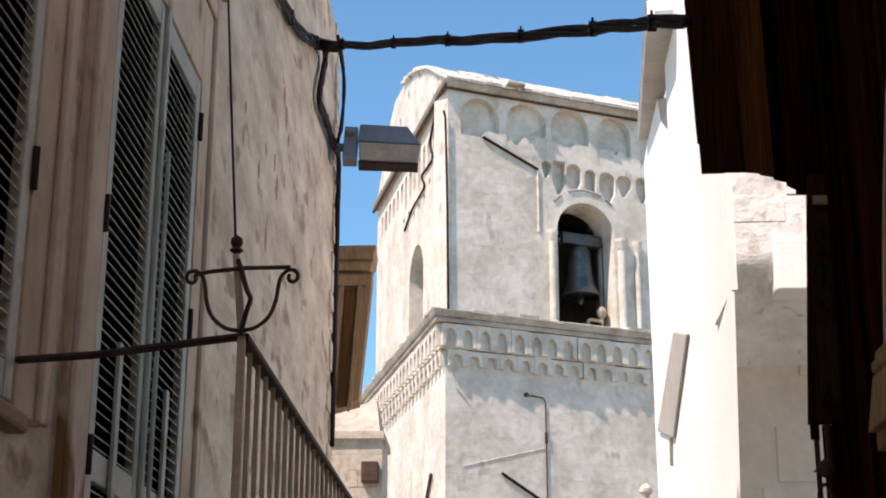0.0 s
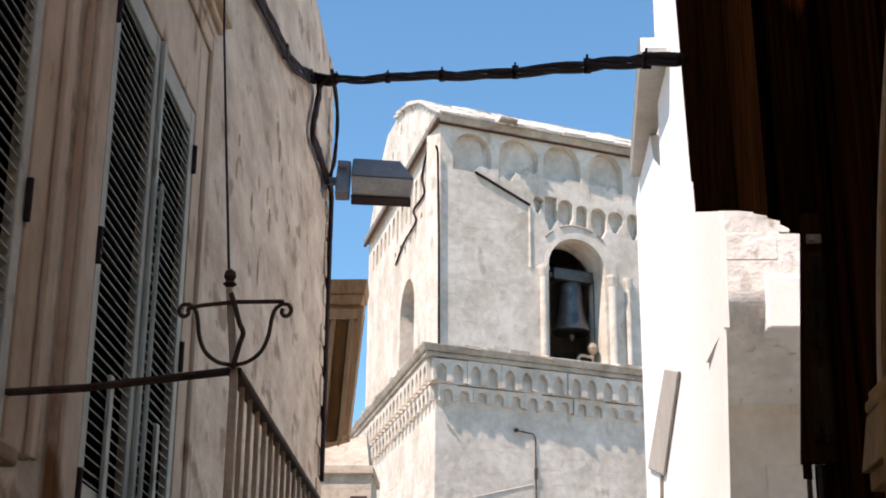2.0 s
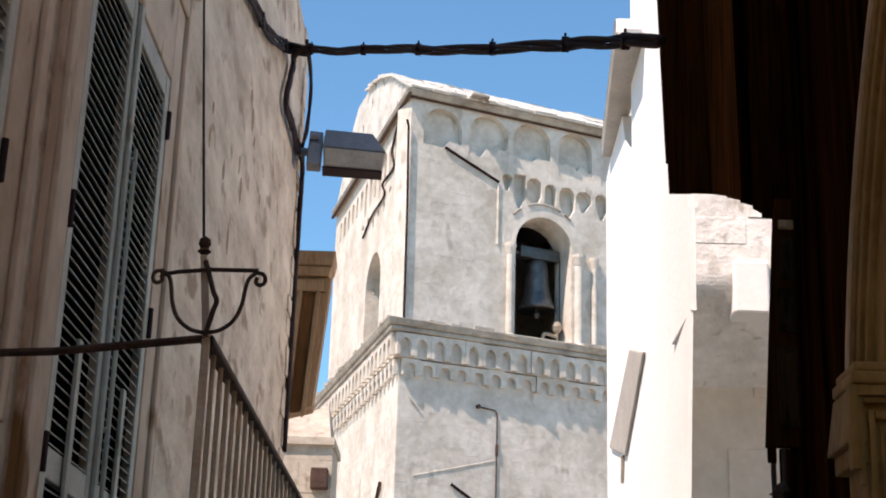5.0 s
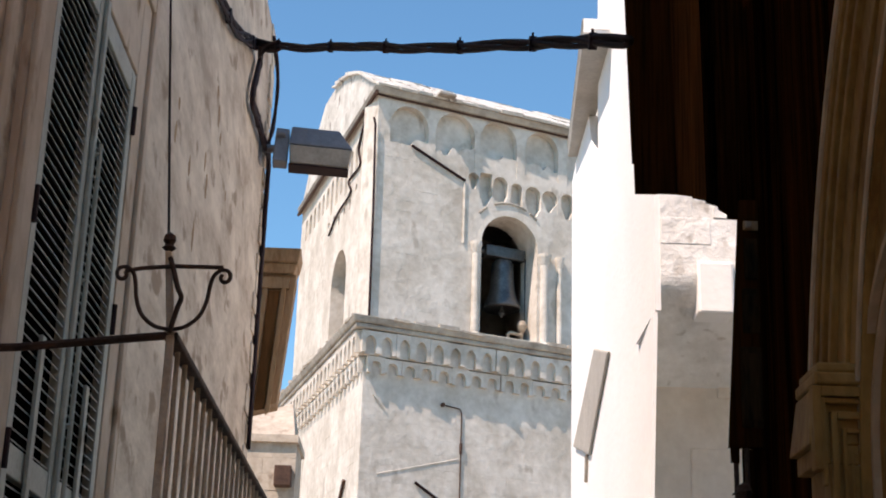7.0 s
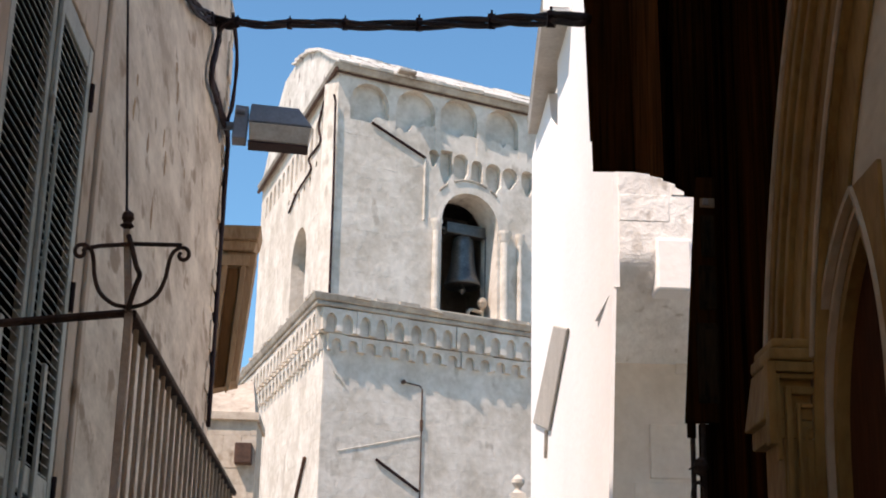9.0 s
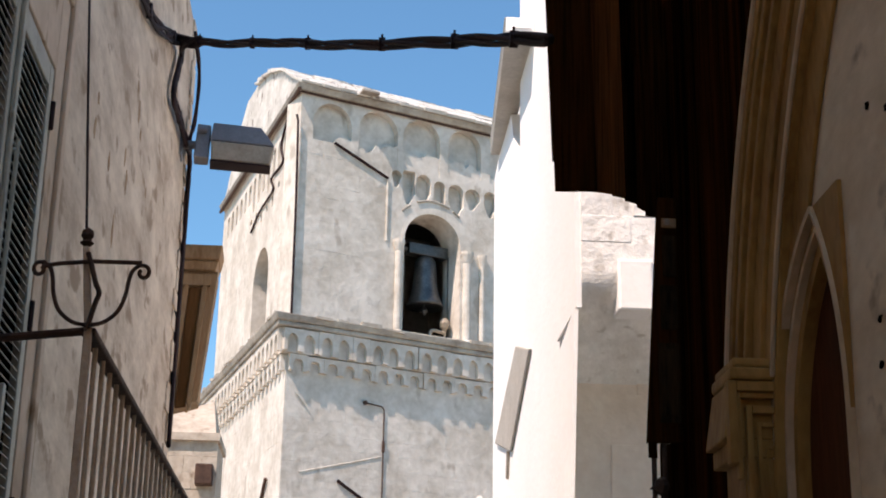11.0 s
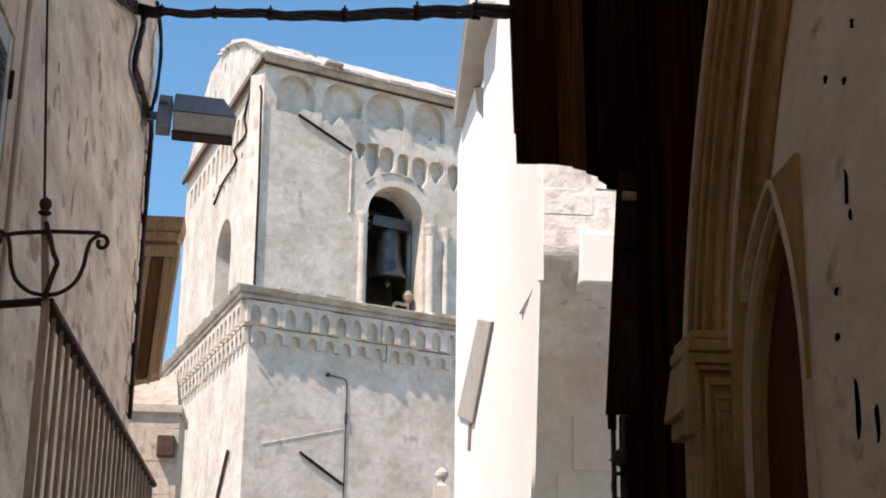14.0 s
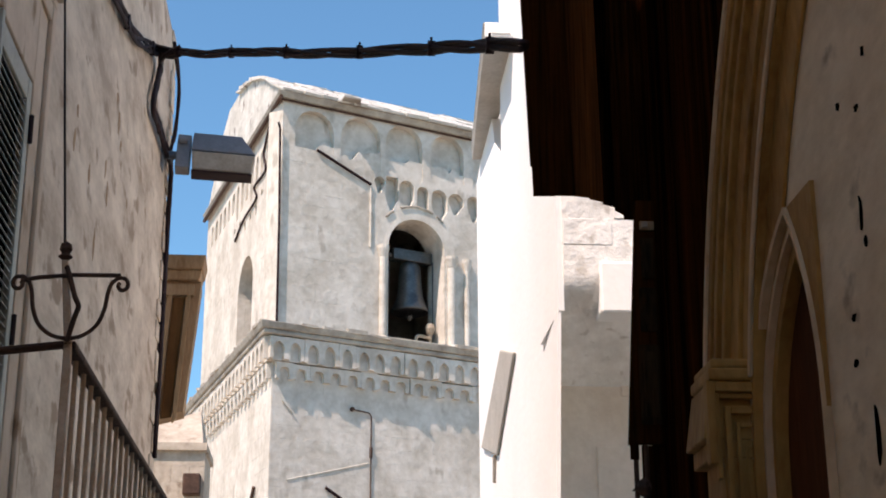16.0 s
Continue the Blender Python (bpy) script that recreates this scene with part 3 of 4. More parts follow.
lathe(bm, [(0.10, 4.901), (0.05, 4.95), (0.045, 4.98), (0.095, 5.05), (0.095, 5.10), (0.03, 5.17)], (2.01, 22.01, 0), 14)
part("finial", bm, M_TOWER, gp)


# ---- bell tower ----
TK = Vector((-1.30, 33.0, 0))
TA = Vector((math.sin(radians(64.7)), math.cos(radians(64.7)), 0))
TB = Vector((-math.sin(radians(15.3)), math.cos(radians(15.3)), 0))
UP = Vector((0, 0, 1))


def frame_of(at, along, inward):
    m = Matrix.Identity(4)
    for c, v in enumerate((along, inward, UP)):
        for r in range(3):
            m[r][c] = v[r]
    m.translation = at
    return m


NA = Vector((-TA.y, TA.x, 0))            # inwards of the face along TA
NB = Vector((TB.y, -TB.x, 0))            # inwards of the face along TB
RL, LL = 7.4, 9.2                        # lengths of the two faces seen
FA = frame_of(TK, TA, NA)
FB = frame_of(TK, TB, NB)
FS = frame_of(TK, TA, TB)                # the plan's own slanting axes
tower = thing("bell_tower", "pale limestone Romanesque bell tower with blind arcade frieze", "tower", at=(0, 0, 0))


def slab(bm, grow, z0, z1, grow1=None):
    """A plate on the tower's plan, grown by so much all round, below and above."""
    g1 = grow if grow1 is None else grow1
    out = []
    for g, z in ((grow, z0), (g1, z1)):
        o = [TK - TA * g - TB * g, TK + TA * (RL + g) - TB * g, TK + TA * (RL + g) + TB * (LL + g), TK - TA * g + TB * (LL + g)]
        out.append([p + UP * z for p in o])
    hexa(bm, *out)


bm = bmesh.new()
slab(bm, 0.0, 0, 10.0)
part("lower_shaft", bm, M_TOWER, tower)
# upper stage: thick walls with arched openings, and a thin outer skin that carries the blind arches
UIN = 0.12                               # the upper stage stands back a little
BELL = (3.70, 0.77, 10.98, 13.22, False)
SIDE = (3.75, 0.85, 10.98, 12.75, False)
frieze_a = [(c, h, zb, zs, False) for c, h, zb, zs in ((0.95, 0.50, 15.20, 15.76), (2.17, 0.53, 15.05, 15.81), (3.35, 0.51, 14.98, 15.86), (4.56, 0.47, 15.14, 15.88), (5.76, 0.47, 15.1, 15.85), (6.9, 0.40, 15.1, 15.85))]
lobes = [(c, h, zb, zs, False) for c, h, zb, zs in ((2.69, 0.15, 14.50, 14.78), (3.03, 0.17, 14.12, 14.90), (3.43, 0.20, 14.18, 14.76), (3.87, 0.16, 14.10, 14.72), (4.33, 0.22, 14.10, 14.66), (4.80, 0.22, 14.30, 14.64), (5.3, 0.18, 14.2, 14.7))]
frieze_b = [(0.62 + 0.56 * k, 0.13 + 0.03 * (k % 2), 15.22 - 0.10 * (k % 3), 15.86 - 0.05 * (k % 2), False) for k in range(15)] + [(1.6 + 0.62 * k, 0.10, 14.42 + 0.08 * (k % 2), 14.78, False) for k in range(9)]
bm = bmesh.new()
pierced(bm, FA, UIN, RL, 10.84, 16.40, UIN + 0.20, 0.95, [BELL])
part("bell_stage_front", bm, M_TOWER, tower)
bm = bmesh.new()
pierced(bm, FA, UIN, RL, 10.84, 16.40, UIN, UIN + 0.199, [BELL, *frieze_a, *lobes], 10)
part("frieze_front", bm, M_TOWER, tower, "carved blind arcade of weathered limestone")
rnd = random.Random(31)


def patch(outline, d0, d1, name="eroded_lump"):
    """A flat lump of stone with an uneven outline on the front face."""
    bm = bmesh.new()
    hexa(bm, [FA @ Vector((p, d0, z)) for p, z in outline], [FA @ Vector((p, d1, z)) for p, z in outline])
    part(name, bm, M_TOWER, tower)


# worn stone that fills the feet of the blind arches up to an uneven line
for i, (c, h, zb, zs, _) in enumerate(frieze_a):
    n = 9
    lift = (0.10, 0.34, 0.46, 0.30, 0.2, 0.2)[i]
    lean = (0.28, 0.22, 0.10, -0.05, 0.1, 0.0)[i]
    top = [(c + h * 0.995 - 2 * h * 0.995 * k / n, zb + lift + lean * math.cos(math.pi * k / n) * 0.7 + rnd.uniform(-0.07, 0.09)) for k in range(n + 1)]
    patch([(c - h * 0.995, zb - 0.004), (c + h * 0.995, zb - 0.004), *top], UIN + 0.006 + 0.004 * i, UIN + 0.21)
# teeth that leave the feet of the lobes pointed
for c, h, zb, zs, _ in lobes:
    for sd in (-1, 1):
        k = rnd.uniform(0.55, 0.95)
        q = [(c + sd * h * 0.998, zb - 0.003), (c + sd * h * (1 - k), zb - 0.003), (c + sd * h * 0.998, zb + rnd.uniform(0.2, 0.36))]
        patch(q if sd < 0 else q[::-1], UIN + 0.005, UIN + 0.21, "frieze_tooth")
bm = bmesh.new()
pierced(bm, FB, 0.96, LL, 10.84, 16.40, UIN + 0.20, 0.95, [SIDE])
box(bm, UIN + 0.2, 0.96, UIN + 0.20, 0.3, 10.84, 16.40, FB)
part("bell_stage_side", bm, M_TOWER, tower)
bm = bmesh.new()
pierced(bm, FB, UIN + 0.2, LL, 10.84, 16.40, UIN, UIN + 0.199, [SIDE, *frieze_b], 10)
part("frieze_side", bm, M_TOWER, tower, "carved blind arcade of weathered limestone")
bm = bmesh.new()
box(bm, 0.2, RL, LL - 0.8, LL, 10.84, 16.4, FS)
box(bm, RL - 0.8, RL, 0.96, LL - 0.81, 10.84, 16.4, FS)
part("bell_stage_back", bm, M_TOWER, tower)
# near-black floor: the belfry's inner shade is put into its colour
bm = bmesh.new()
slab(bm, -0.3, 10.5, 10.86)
part("shaded_bell_floor", bm, M_DARK, tower)
# mouldings round the bell opening: stepped archivolt on slim columns
bm = bmesh.new()
ring(bm, FA, BELL, 0.09, UIN - 0.014, UIN + 0.02, 10.95)
part("archivolt", bm, M_TOWER, tower)
bm = bmesh.new()
ring(bm, FA, (BELL[0], BELL[1] + 0.09, 0, 13.22, False), 0.24, UIN - 0.006, UIN + 0.02, 13.1)
part("voussoir_band", bm, M_TOWER, tower)
for a0, a1 in ((66, 114), (48, 60), (126, 140)):
    bm = bmesh.new()
    tube(bm, [FA @ Vector((BELL[0] + 1.09 * math.cos(radians(a)), UIN - 0.01, 13.22 + 1.09 * math.sin(radians(a)))) for a in np.linspace(a0, a1, 9)], 0.032, 6)
    part("hood_mould", bm, M_LEDGE, tower, "broken dark hood moulding")
for s, r in ((BELL[0] - 0.93, 1.25), (BELL[0] + 0.93, 1.5), (BELL[0] + 1.36, 1.0)):
    bm = bmesh.new()
    lathe(bm, [(0.10 * r, 0), (0.10 * r, 0.08), (0.07 * r, 0.12), (0.065 * r, 2.05), (0.075 * r, 2.07), (0.115 * r, 2.25), (0.115 * r, 2.32)],
          FA @ Vector((s, UIN - 0.05, 10.84)), 12)
    part("column", bm, M_TOWER, tower)
# cornice between the stages
bm = bmesh.new()
slab(bm, 0.34, 10.66, 10.82, 0.40)
slab(bm, 0.30, 10.55, 10.658)
rounded(part("cornice", bm, M_LEDGE, tower, "weathered projecting stone ledge"), 0.03)
ledge_stone = block_mesh(M_LEDGE)
rnd = random.Random(17)
for fm, ln in ((FA, RL), (FB, LL)):
    u = -0.35
    while u < ln:
        w = rnd.uniform(0.12, 0.5)
        if rnd.random() < 0.62:
            d = -0.41 + rnd.uniform(0, 0.05)
            stone_at("ledge_stone", ledge_stone, tower, fm @ Matrix.Translation((u, d, 10.80)) @ Euler((rnd.uniform(-0.1, 0.1), rnd.uniform(-0.12, 0.12), rnd.uniform(-0.2, 0.2))).to_matrix().to_4x4(),
                     0, w, 0, rnd.uniform(0.12, 0.3), -0.02, rnd.uniform(0.03, 0.085))
        u += w + rnd.uniform(0, 0.2)
bm = bmesh.new()
slab(bm, 0.13, 10.0, 10.548)
part("corbel_band", bm, M_TOWER, tower)
# two rows of little pointed arches on pendant feet
bm = bmesh.new()
pierced(bm, Matrix.Identity(4), -0.205, 0.205, -0.27, 0.27, -0.11, 0.06, [(0, 0.125, -0.5, -0.02, True)], 6)
corb = mesh_of("corbel", bm, M_TOWER)
bm = bmesh.new()
pierced(bm, Matrix.Identity(4), -0.205, 0.205, -0.2, 0.2, -0.08, 0.06, [(0, 0.12, -0.5, -0.03, False)], 6)
corb2 = mesh_of("corbel", bm, M_TOWER)
for fm, ln in ((FA, RL), (FB, LL)):
    n = int(ln / 0.42)
    for k in range(n + 1):
        jit = random.uniform(-0.02, 0.02)
        piece("corbel", corb, tower, fm @ Matrix.Translation((0.05 + k * 0.42 + jit, -0.14, 10.27)) @ Matrix.Diagonal((1.03, random.uniform(0.9, 1.0), random.uniform(0.9, 1.0), 1)))
        piece("corbel", corb2, tower, fm @ Matrix.Translation((0.26 + k * 0.42 + jit, -0.04, 9.80)) @ Matrix.Diagonal((1.03, random.uniform(0.85, 1.0), random.uniform(0.8, 1.0), 1)))
# roof
bm = bmesh.new()
slab(bm, -0.02, 16.40, 16.56, 0.06)
rounded(part("eaves_ledge", bm, M_LEDGE, tower), 0.03)
# dark tube added as the eaves' shadow line on the front
bm = bmesh.new()
tube(bm, [FA @ Vector((0.0, 0.07, 16.37)), FA @ Vector((RL, 0.07, 16.37))], 0.026, 8)
part("eaves_shade_line", bm, M_IRON, tower, "dark tube standing in for the shadow line under the eaves")
bm = bmesh.new()
prof = [(-0.08, 16.562), (0.5, 16.86), (2.1, 17.80), (3.8, 18.42), (5.3, 18.70), (6.5, 18.74), (7.4, 18.25), (LL + 0.05, 16.562)]
hexa(bm, [FS @ Vector((0.08, u, z)) for u, z in prof], [FS @ Vector((RL + 0.05, u, z)) for u, z in prof])
part("roof", bm, M_ROOF, tower, "low pitched roof of weathered stone slabs")
rnd = random.Random(12)
roof_stone = block_mesh(M_ROOF)
for row in range(13):
    u, s = 0.02 + row * 0.40, 0.0
    zu, zv = [float(np.interp(v, [p[0] for p in prof[:6]], [p[1] for p in prof[:6]])) for v in (u, u + 0.36)]
    tilt = math.atan2(zv - zu, 0.36)
    while s < RL:
        w = rnd.uniform(0.35, 0.8)
        q = FS @ Vector((s, u, zu + 0.012))
        mm = Matrix.Translation(q) @ frame_of(Vector((0, 0, 0)), TA, NA) @ Euler((tilt + rnd.uniform(-0.02, 0.06), rnd.uniform(-0.03, 0.03), rnd.uniform(-0.05, 0.05))).to_matrix().to_4x4()
        stone_at("roof_slab", roof_stone, tower, mm, 0.01, w - 0.01, -0.10 - rnd.uniform(0, 0.08), 0.36, -0.02, rnd.uniform(0.02, 0.07))
        s += w
bm = bmesh.new()
box(bm, 1.55, 2.0, -0.35, 0.3, 16.57, 16.62, FS)
part("loose_slab", bm, M_LEDGE, tower, "dark slipped roof slab")
# ashlar blocks of the faces
ashlar = block_mesh(M_BLOCK)
for nm, fm, ln, z0, z1, dd, holes, seedn in (("ashlar_lower", FA, RL, 4.6, 9.5, 0.0, [], 3), ("ashlar_lower_side", FB, LL, 4.6, 9.5, 0.0, [], 4),
                                             ("ashlar_upper", FA, RL, 10.9, 15.1, UIN, [(BELL[0] - 1.5, BELL[0] + 3.9)], 5),
                                             ("ashlar_upper_side", FB, LL, 10.9, 15.1, UIN, [(2.6, 4.9)], 6)):
    rnd = random.Random(seedn)
    front = fm is FA
    bm = bmesh.new()
    z = z0
    while z < z1:
        h = rnd.uniform(0.27, 0.40)
        s = 0.0 if dd == 0 else dd
        while s < ln - 0.1:
            w = min(rnd.uniform(0.4, 0.95), ln - s)
            if not any(s + w > a and s < b for a, b in holes):
                p = rnd.uniform(0.001, 0.0035)
                if front:
                    stone_at("ashlar_block", ashlar, tower, fm, s + 0.002, s + w - 0.002, dd - p, dd + 0.05, z + 0.002, z + h - 0.002)
                else:
                    box(bm, s + 0.003, s + w - 0.003, dd - p, dd + 0.05, z + 0.003, z + h - 0.003, fm)
            s += w
        z += h
    if front:
        bm.free()
    else:
        tagged(part(nm, bm, M_BLOCK, tower), kind="stuff")
# pipe and slanting bars
bm = bmesh.new()
tube(bm, [FA @ Vector((2.46, -0.022, 4)), FA @ Vector((2.46, -0.022, 9.0)), FA @ Vector((2.40, -0.022, 9.08)), FA @ Vector((1.97, -0.022, 9.12))], 0.015, 8)
tube(bm, [FA @ Vector((2.46, -0.025, 8.05)), FA @ Vector((2.46, -0.025, 8.3))], 0.034, 8)
tube(bm, [FA @ Vector((1.97, 0.0, 9.12)), FA @ Vector((1.97, -0.07, 9.12))], 0.05, 8)
part("drain_pipe", bm, M_IRON, tower, "thin dark drain pipe")
for p0, p1 in ((Vector((1.01, 0.09, 15.27)), Vector((2.45, 0.09, 14.66))), (Vector((1.35, -0.03, 7.3)), Vector((2.42, -0.03, 6.69)))):
    bm = bmesh.new()
    tube(bm, [FA @ p0, FA @ p1], 0.034, 6)
    part("sloping_ledge", bm, M_CABLE, tower, "dark sloping flashing strip")
bm = bmesh.new()
tube(bm, [FA @ Vector((2.45, 0.115, 14.64)), FA @ Vector((2.45, 0.115, 13.1))], 0.04, 6)
part("strip", bm, M_TOWER, tower)
bm = bmesh.new()
tube(bm, [FB @ Vector((1.2, -0.05, 7.4)), FB @ Vector((2.2, -0.05, 6.3))], 0.04, 6)
part("sloping_ledge", bm, M_IRON, tower, "dark sloping flashing strip")
for k in range(2):
    bm = bmesh.new()
    tube(bm, [FA @ Vector((0.43, -0.006, 7.40)), FA @ Vector((2.40, -0.006, 7.93))] if k == 0 else [FA @ Vector((0.25, -0.03, 9.15)), FA @ Vector((0.55, -0.03, 8.85))], 0.016, 6)
    part("string_course", bm, M_TOWER, tower)

bm = bmesh.new()
tube(bm, [FA @ Vector((-0.02, 0.04, 15.75)), FA @ Vector((0.03, 0.05, 15.6)), FA @ Vector((0.08, 0.06, 13.5)), FA @ Vector((0.10, 0.06, 10.9))], 0.028, 8)
part("corner_pipe", bm, M_CABLE, tower, "thin dark pipe down the corner")
bm = bmesh.new()
tube(bm, arc_points([FB @ Vector((u, 0.085, z)) for u, z in ((1.42, 16.28), (2.0, 15.75), (1.78, 15.2), (2.95, 15.2), (2.70, 14.8), (4.1, 14.72), (5.1, 14.45))], 6), 0.03, 6)
part("side_cable", bm, M_CABLE, tower, "loose dark cable on the wall")
bm = bmesh.new()
tube(bm, [FB @ Vector((-0.05, 0.0, 16.38)), FB @ Vector((LL, 0.0, 16.38))], 0.05, 8)
part("gutter", bm, M_IRON, tower, "dark weathered gutter under the eaves")

# bell
bell = thing("bell", "dark bronze church bell hanging in the tower opening", "bell", "bells of the tower")
bc = FA @ Vector((3.88, 0.80, 0))
bm = bmesh.new()
lathe(bm, [(0.38, 11.92), (0.44, 11.84), (0.455, 11.90), (0.40, 12.02), (0.325, 12.24), (0.285, 12.55), (0.275, 12.85), (0.25, 13.02), (0.18, 13.1), (0.05, 13.13)], bc, 28)
smooth(part("bell_body", bm, M_BELL, bell))
bm = bmesh.new()
box(bm, 3.36, 4.42, 0.64, 0.94, 13.12, 13.40, FA)
tube(bm, [FA @ Vector((2.75, 0.79, 13.24)), FA @ Vector((4.75, 0.79, 13.24))], 0.06, 10)
rounded(part("headstock", bm, M_BELL, bell, "dark steel headstock"), 0.03)
bm = bmesh.new()
lathe(bm, [(0.03, 11.86), (0.09, 11.76), (0.03, 11.66)], bc, 10)
tube(bm, [bc + UP * 11.8, bc + UP * 13.0], 0.03, 6)
part("clapper", bm, M_BELL, bell)
bm = bmesh.new()
tube(bm, [FA @ Vector((4.52, 0.72, 10.86)), FA @ Vector((4.50, 0.72, 13.2))], 0.05, 8)
part("upright", bm, M_BELL, bell)
copy_thing(bell, Matrix.Translation(FB @ Vector((3.75, 0.75, -0.35))) @ Matrix.Rotation(radians(80), 4, "Z") @ Matrix.Translation(-bc))
mt = thing("bell_motor", "small pale striking device under the bell", "machine")
bm = bmesh.new()
lathe(bm, [(0.03, 0), (0.05, 0.22), (0.10, 0.28), (0.13, 0.38), (0.10, 0.48), (0.03, 0.52)], FA @ Vector((4.27, 0.5, 11.05)), 14)
part("case", bm, M_LENS, mt)
bm = bmesh.new()
tube(bm, arc_points([FA @ Vector((3.85, 0.45, 11.06)), FA @ Vector((3.92, 0.45, 11.20)), FA @ Vector((4.25, 0.48, 11.19))], 5), 0.045, 7)
box(bm, 3.75, 4.4, 0.4, 0.7, 10.86, 11.05, FA)
part("hammer_arm", bm, M_LENS, mt)

# ---- white house on the right ----
wh = thing("white_house", "sunlit whitewashed house with a rough stone gable end", "house")
bm = bmesh.new()
box(bm, 1.78, 7.0, 12.35, 15.2, 0, 10.6)
hexa(bm, [(1.595, 11.32, 0), (1.62, 11.32, 0), (1.816, 12.349, 0), (1.78, 12.349, 0)], [(1.745, 11.32, 4.92), (1.775, 11.32, 4.92), (1.816, 12.349, 4.92), (1.78, 12.349, 4.92)])
side = [(15.201, 0), (17.9, 0), (17.9, 8.50), (17.3, 8.595), (16.06, 8.595), (15.201, 7.22)]
hexa(bm, [(1.78, y, z) for y, z in side], [(1.93, y, z) for y, z in side])
part("wall", bm, M_WHITE, wh)
bm = bmesh.new()
box(bm, 1.931, 7.0, 15.201, 17.88, 0, 8.59)
part("recess", bm, M_BEIGE, wh, "shaded ochre recess under the eaves")
bm = bmesh.new()
box(bm, 1.817, 7.0, 12.32, 12.349, 0, 5.0)
part("gable_render", bm, M_RENDER, wh, "warm grey rendered gable wall")
# overhanging rough stone with a rounded underside
prof = [(11.302, 8.5), (11.302, 5.22)] + [(11.302 + 0.34 * (1 - math.cos(radians(a))), 5.22 - 0.30 * math.sin(radians(a))) for a in range(6, 73, 6)] + [(12.34, 4.55), (12.34, 8.5)]
bm = bmesh.new()
hexa(bm, [(1.80, y, z) for y, z in prof], [(7.0, y, z) for y, z in prof])
part("jetty", bm, M_RUBBLE, wh, "projecting rough pale stone gable")
bm = bmesh.new()
box(bm, 1.752, 1.7995, 11.312, 12.349, 4.921, 8.5)
part("return", bm, M_WHITE, wh, "whitewashed return of the wall")
rnd = random.Random(9)
stone = block_mesh(M_RUBBLE)
z = 5.22
while z < 7.2:
    h = rnd.uniform(0.14, 0.36)
    s = 1.80
    while s < 3.4:
        w = rnd.uniform(0.16, 0.5)
        p = rnd.uniform(0.016, 0.030)
        stone_at("rubble_stone", stone, wh, pose(0, 0, 0, 0, 0, 0), s + 0.002, s + w - 0.002, 11.32 - p, 11.4, z + 0.002, z + h - 0.002)
        s += w
    z += h
bm = bmesh.new()
box(bm, 2.085, 2.36, 11.27, 11.55, 4.90, 5.32)
rounded(part("dressed_block", bm, M_WHITE, wh, "smooth pale repaired block"), 0.02)
for z0, x0, x1, hh in ((4.40, 2.35, 2.7, 0.35), (3.55, 2.13, 2.7, 0.44), (3.08, 2.0, 2.42, 0.44)):
    bm = bmesh.new()
    box(bm, x0 * 1.027, x1 * 1.027, 12.306, 12.33, 1.6 + (z0 - 1.6) * 1.027, 1.6 + (z0 + hh - 1.6) * 1.027)
    rounded(part("dressed_block", bm, M_RENDER, wh, "smooth pale repaired block"), 0.02)
bm = bmesh.new()
plan = [(1.49, 14.0), (1.86, 14.0), (1.86, 17.35), (1.675, 17.35)]
hexa(bm, [(x, y, 8.60) for x, y in plan], [(x - 0.004, y, 8.70) for x, y in plan])
hexa(bm, [(x, y, 8.702) for x, y in plan], [(x - 0.02, y - 0.02, 8.76) for x, y in plan])
rounded(part("eave", bm, M_GREY, wh, "grey weathered eaves slab overhanging the wall"), 0.012)
bm = bmesh.new()
box(bm, 1.49, 1.777, 13.955, 13.997, 8.59, 8.75)
box(bm, 1.55, 1.745, 13.94, 13.954, 8.62, 8.70)
rounded(part("eaves_end", bm, M_WHITE, wh, "whitewashed end of the eaves"), 0.008)
bm = bmesh.new()
box(bm, 1.96, 7.0, 15.22, 17.9, 8.60, 9.0)
part("roof", bm, M_ROOF, wh)
# made-up slab; its grey stands for a slanting shadow patch on the wall
bm = bmesh.new()
hexa(bm, [(1.745, 15.83, 4.64), (1.745, 17.40, 5.03), (1.779, 17.40, 5.03), (1.779, 15.83, 4.64)], [(1.745, 14.20, 5.34), (1.745, 15.32, 5.66), (1.779, 15.32, 5.66), (1.779, 14.20, 5.34)])
pn = solid("shade_panel", bm, M_GREY, "added grey slab standing in for a shadow patch on the white wall", "panel")
rounded(pn, 0.02)
bm = bmesh.new()
tube(bm, [(1.765, 16.1, 4.70), (1.77, 16.2, 4.42)], 0.025, 6)
solid("drip_stub", bm, M_LEDGE, "short grey pipe stub under the slab", "pipe")


# ---- dark timber bay and leaf ----
bay = thing("enclosed_balcony", "dark timber enclosed balcony overhanging the lane, deep shade put into its colour", "balcony")
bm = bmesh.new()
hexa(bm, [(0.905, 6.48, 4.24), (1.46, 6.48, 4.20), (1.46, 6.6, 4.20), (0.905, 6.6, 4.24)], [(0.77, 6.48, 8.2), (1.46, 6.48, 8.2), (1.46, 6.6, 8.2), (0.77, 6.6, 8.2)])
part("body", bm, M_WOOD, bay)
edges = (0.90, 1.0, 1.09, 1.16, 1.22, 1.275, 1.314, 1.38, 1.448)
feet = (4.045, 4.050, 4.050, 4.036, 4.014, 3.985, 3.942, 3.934)
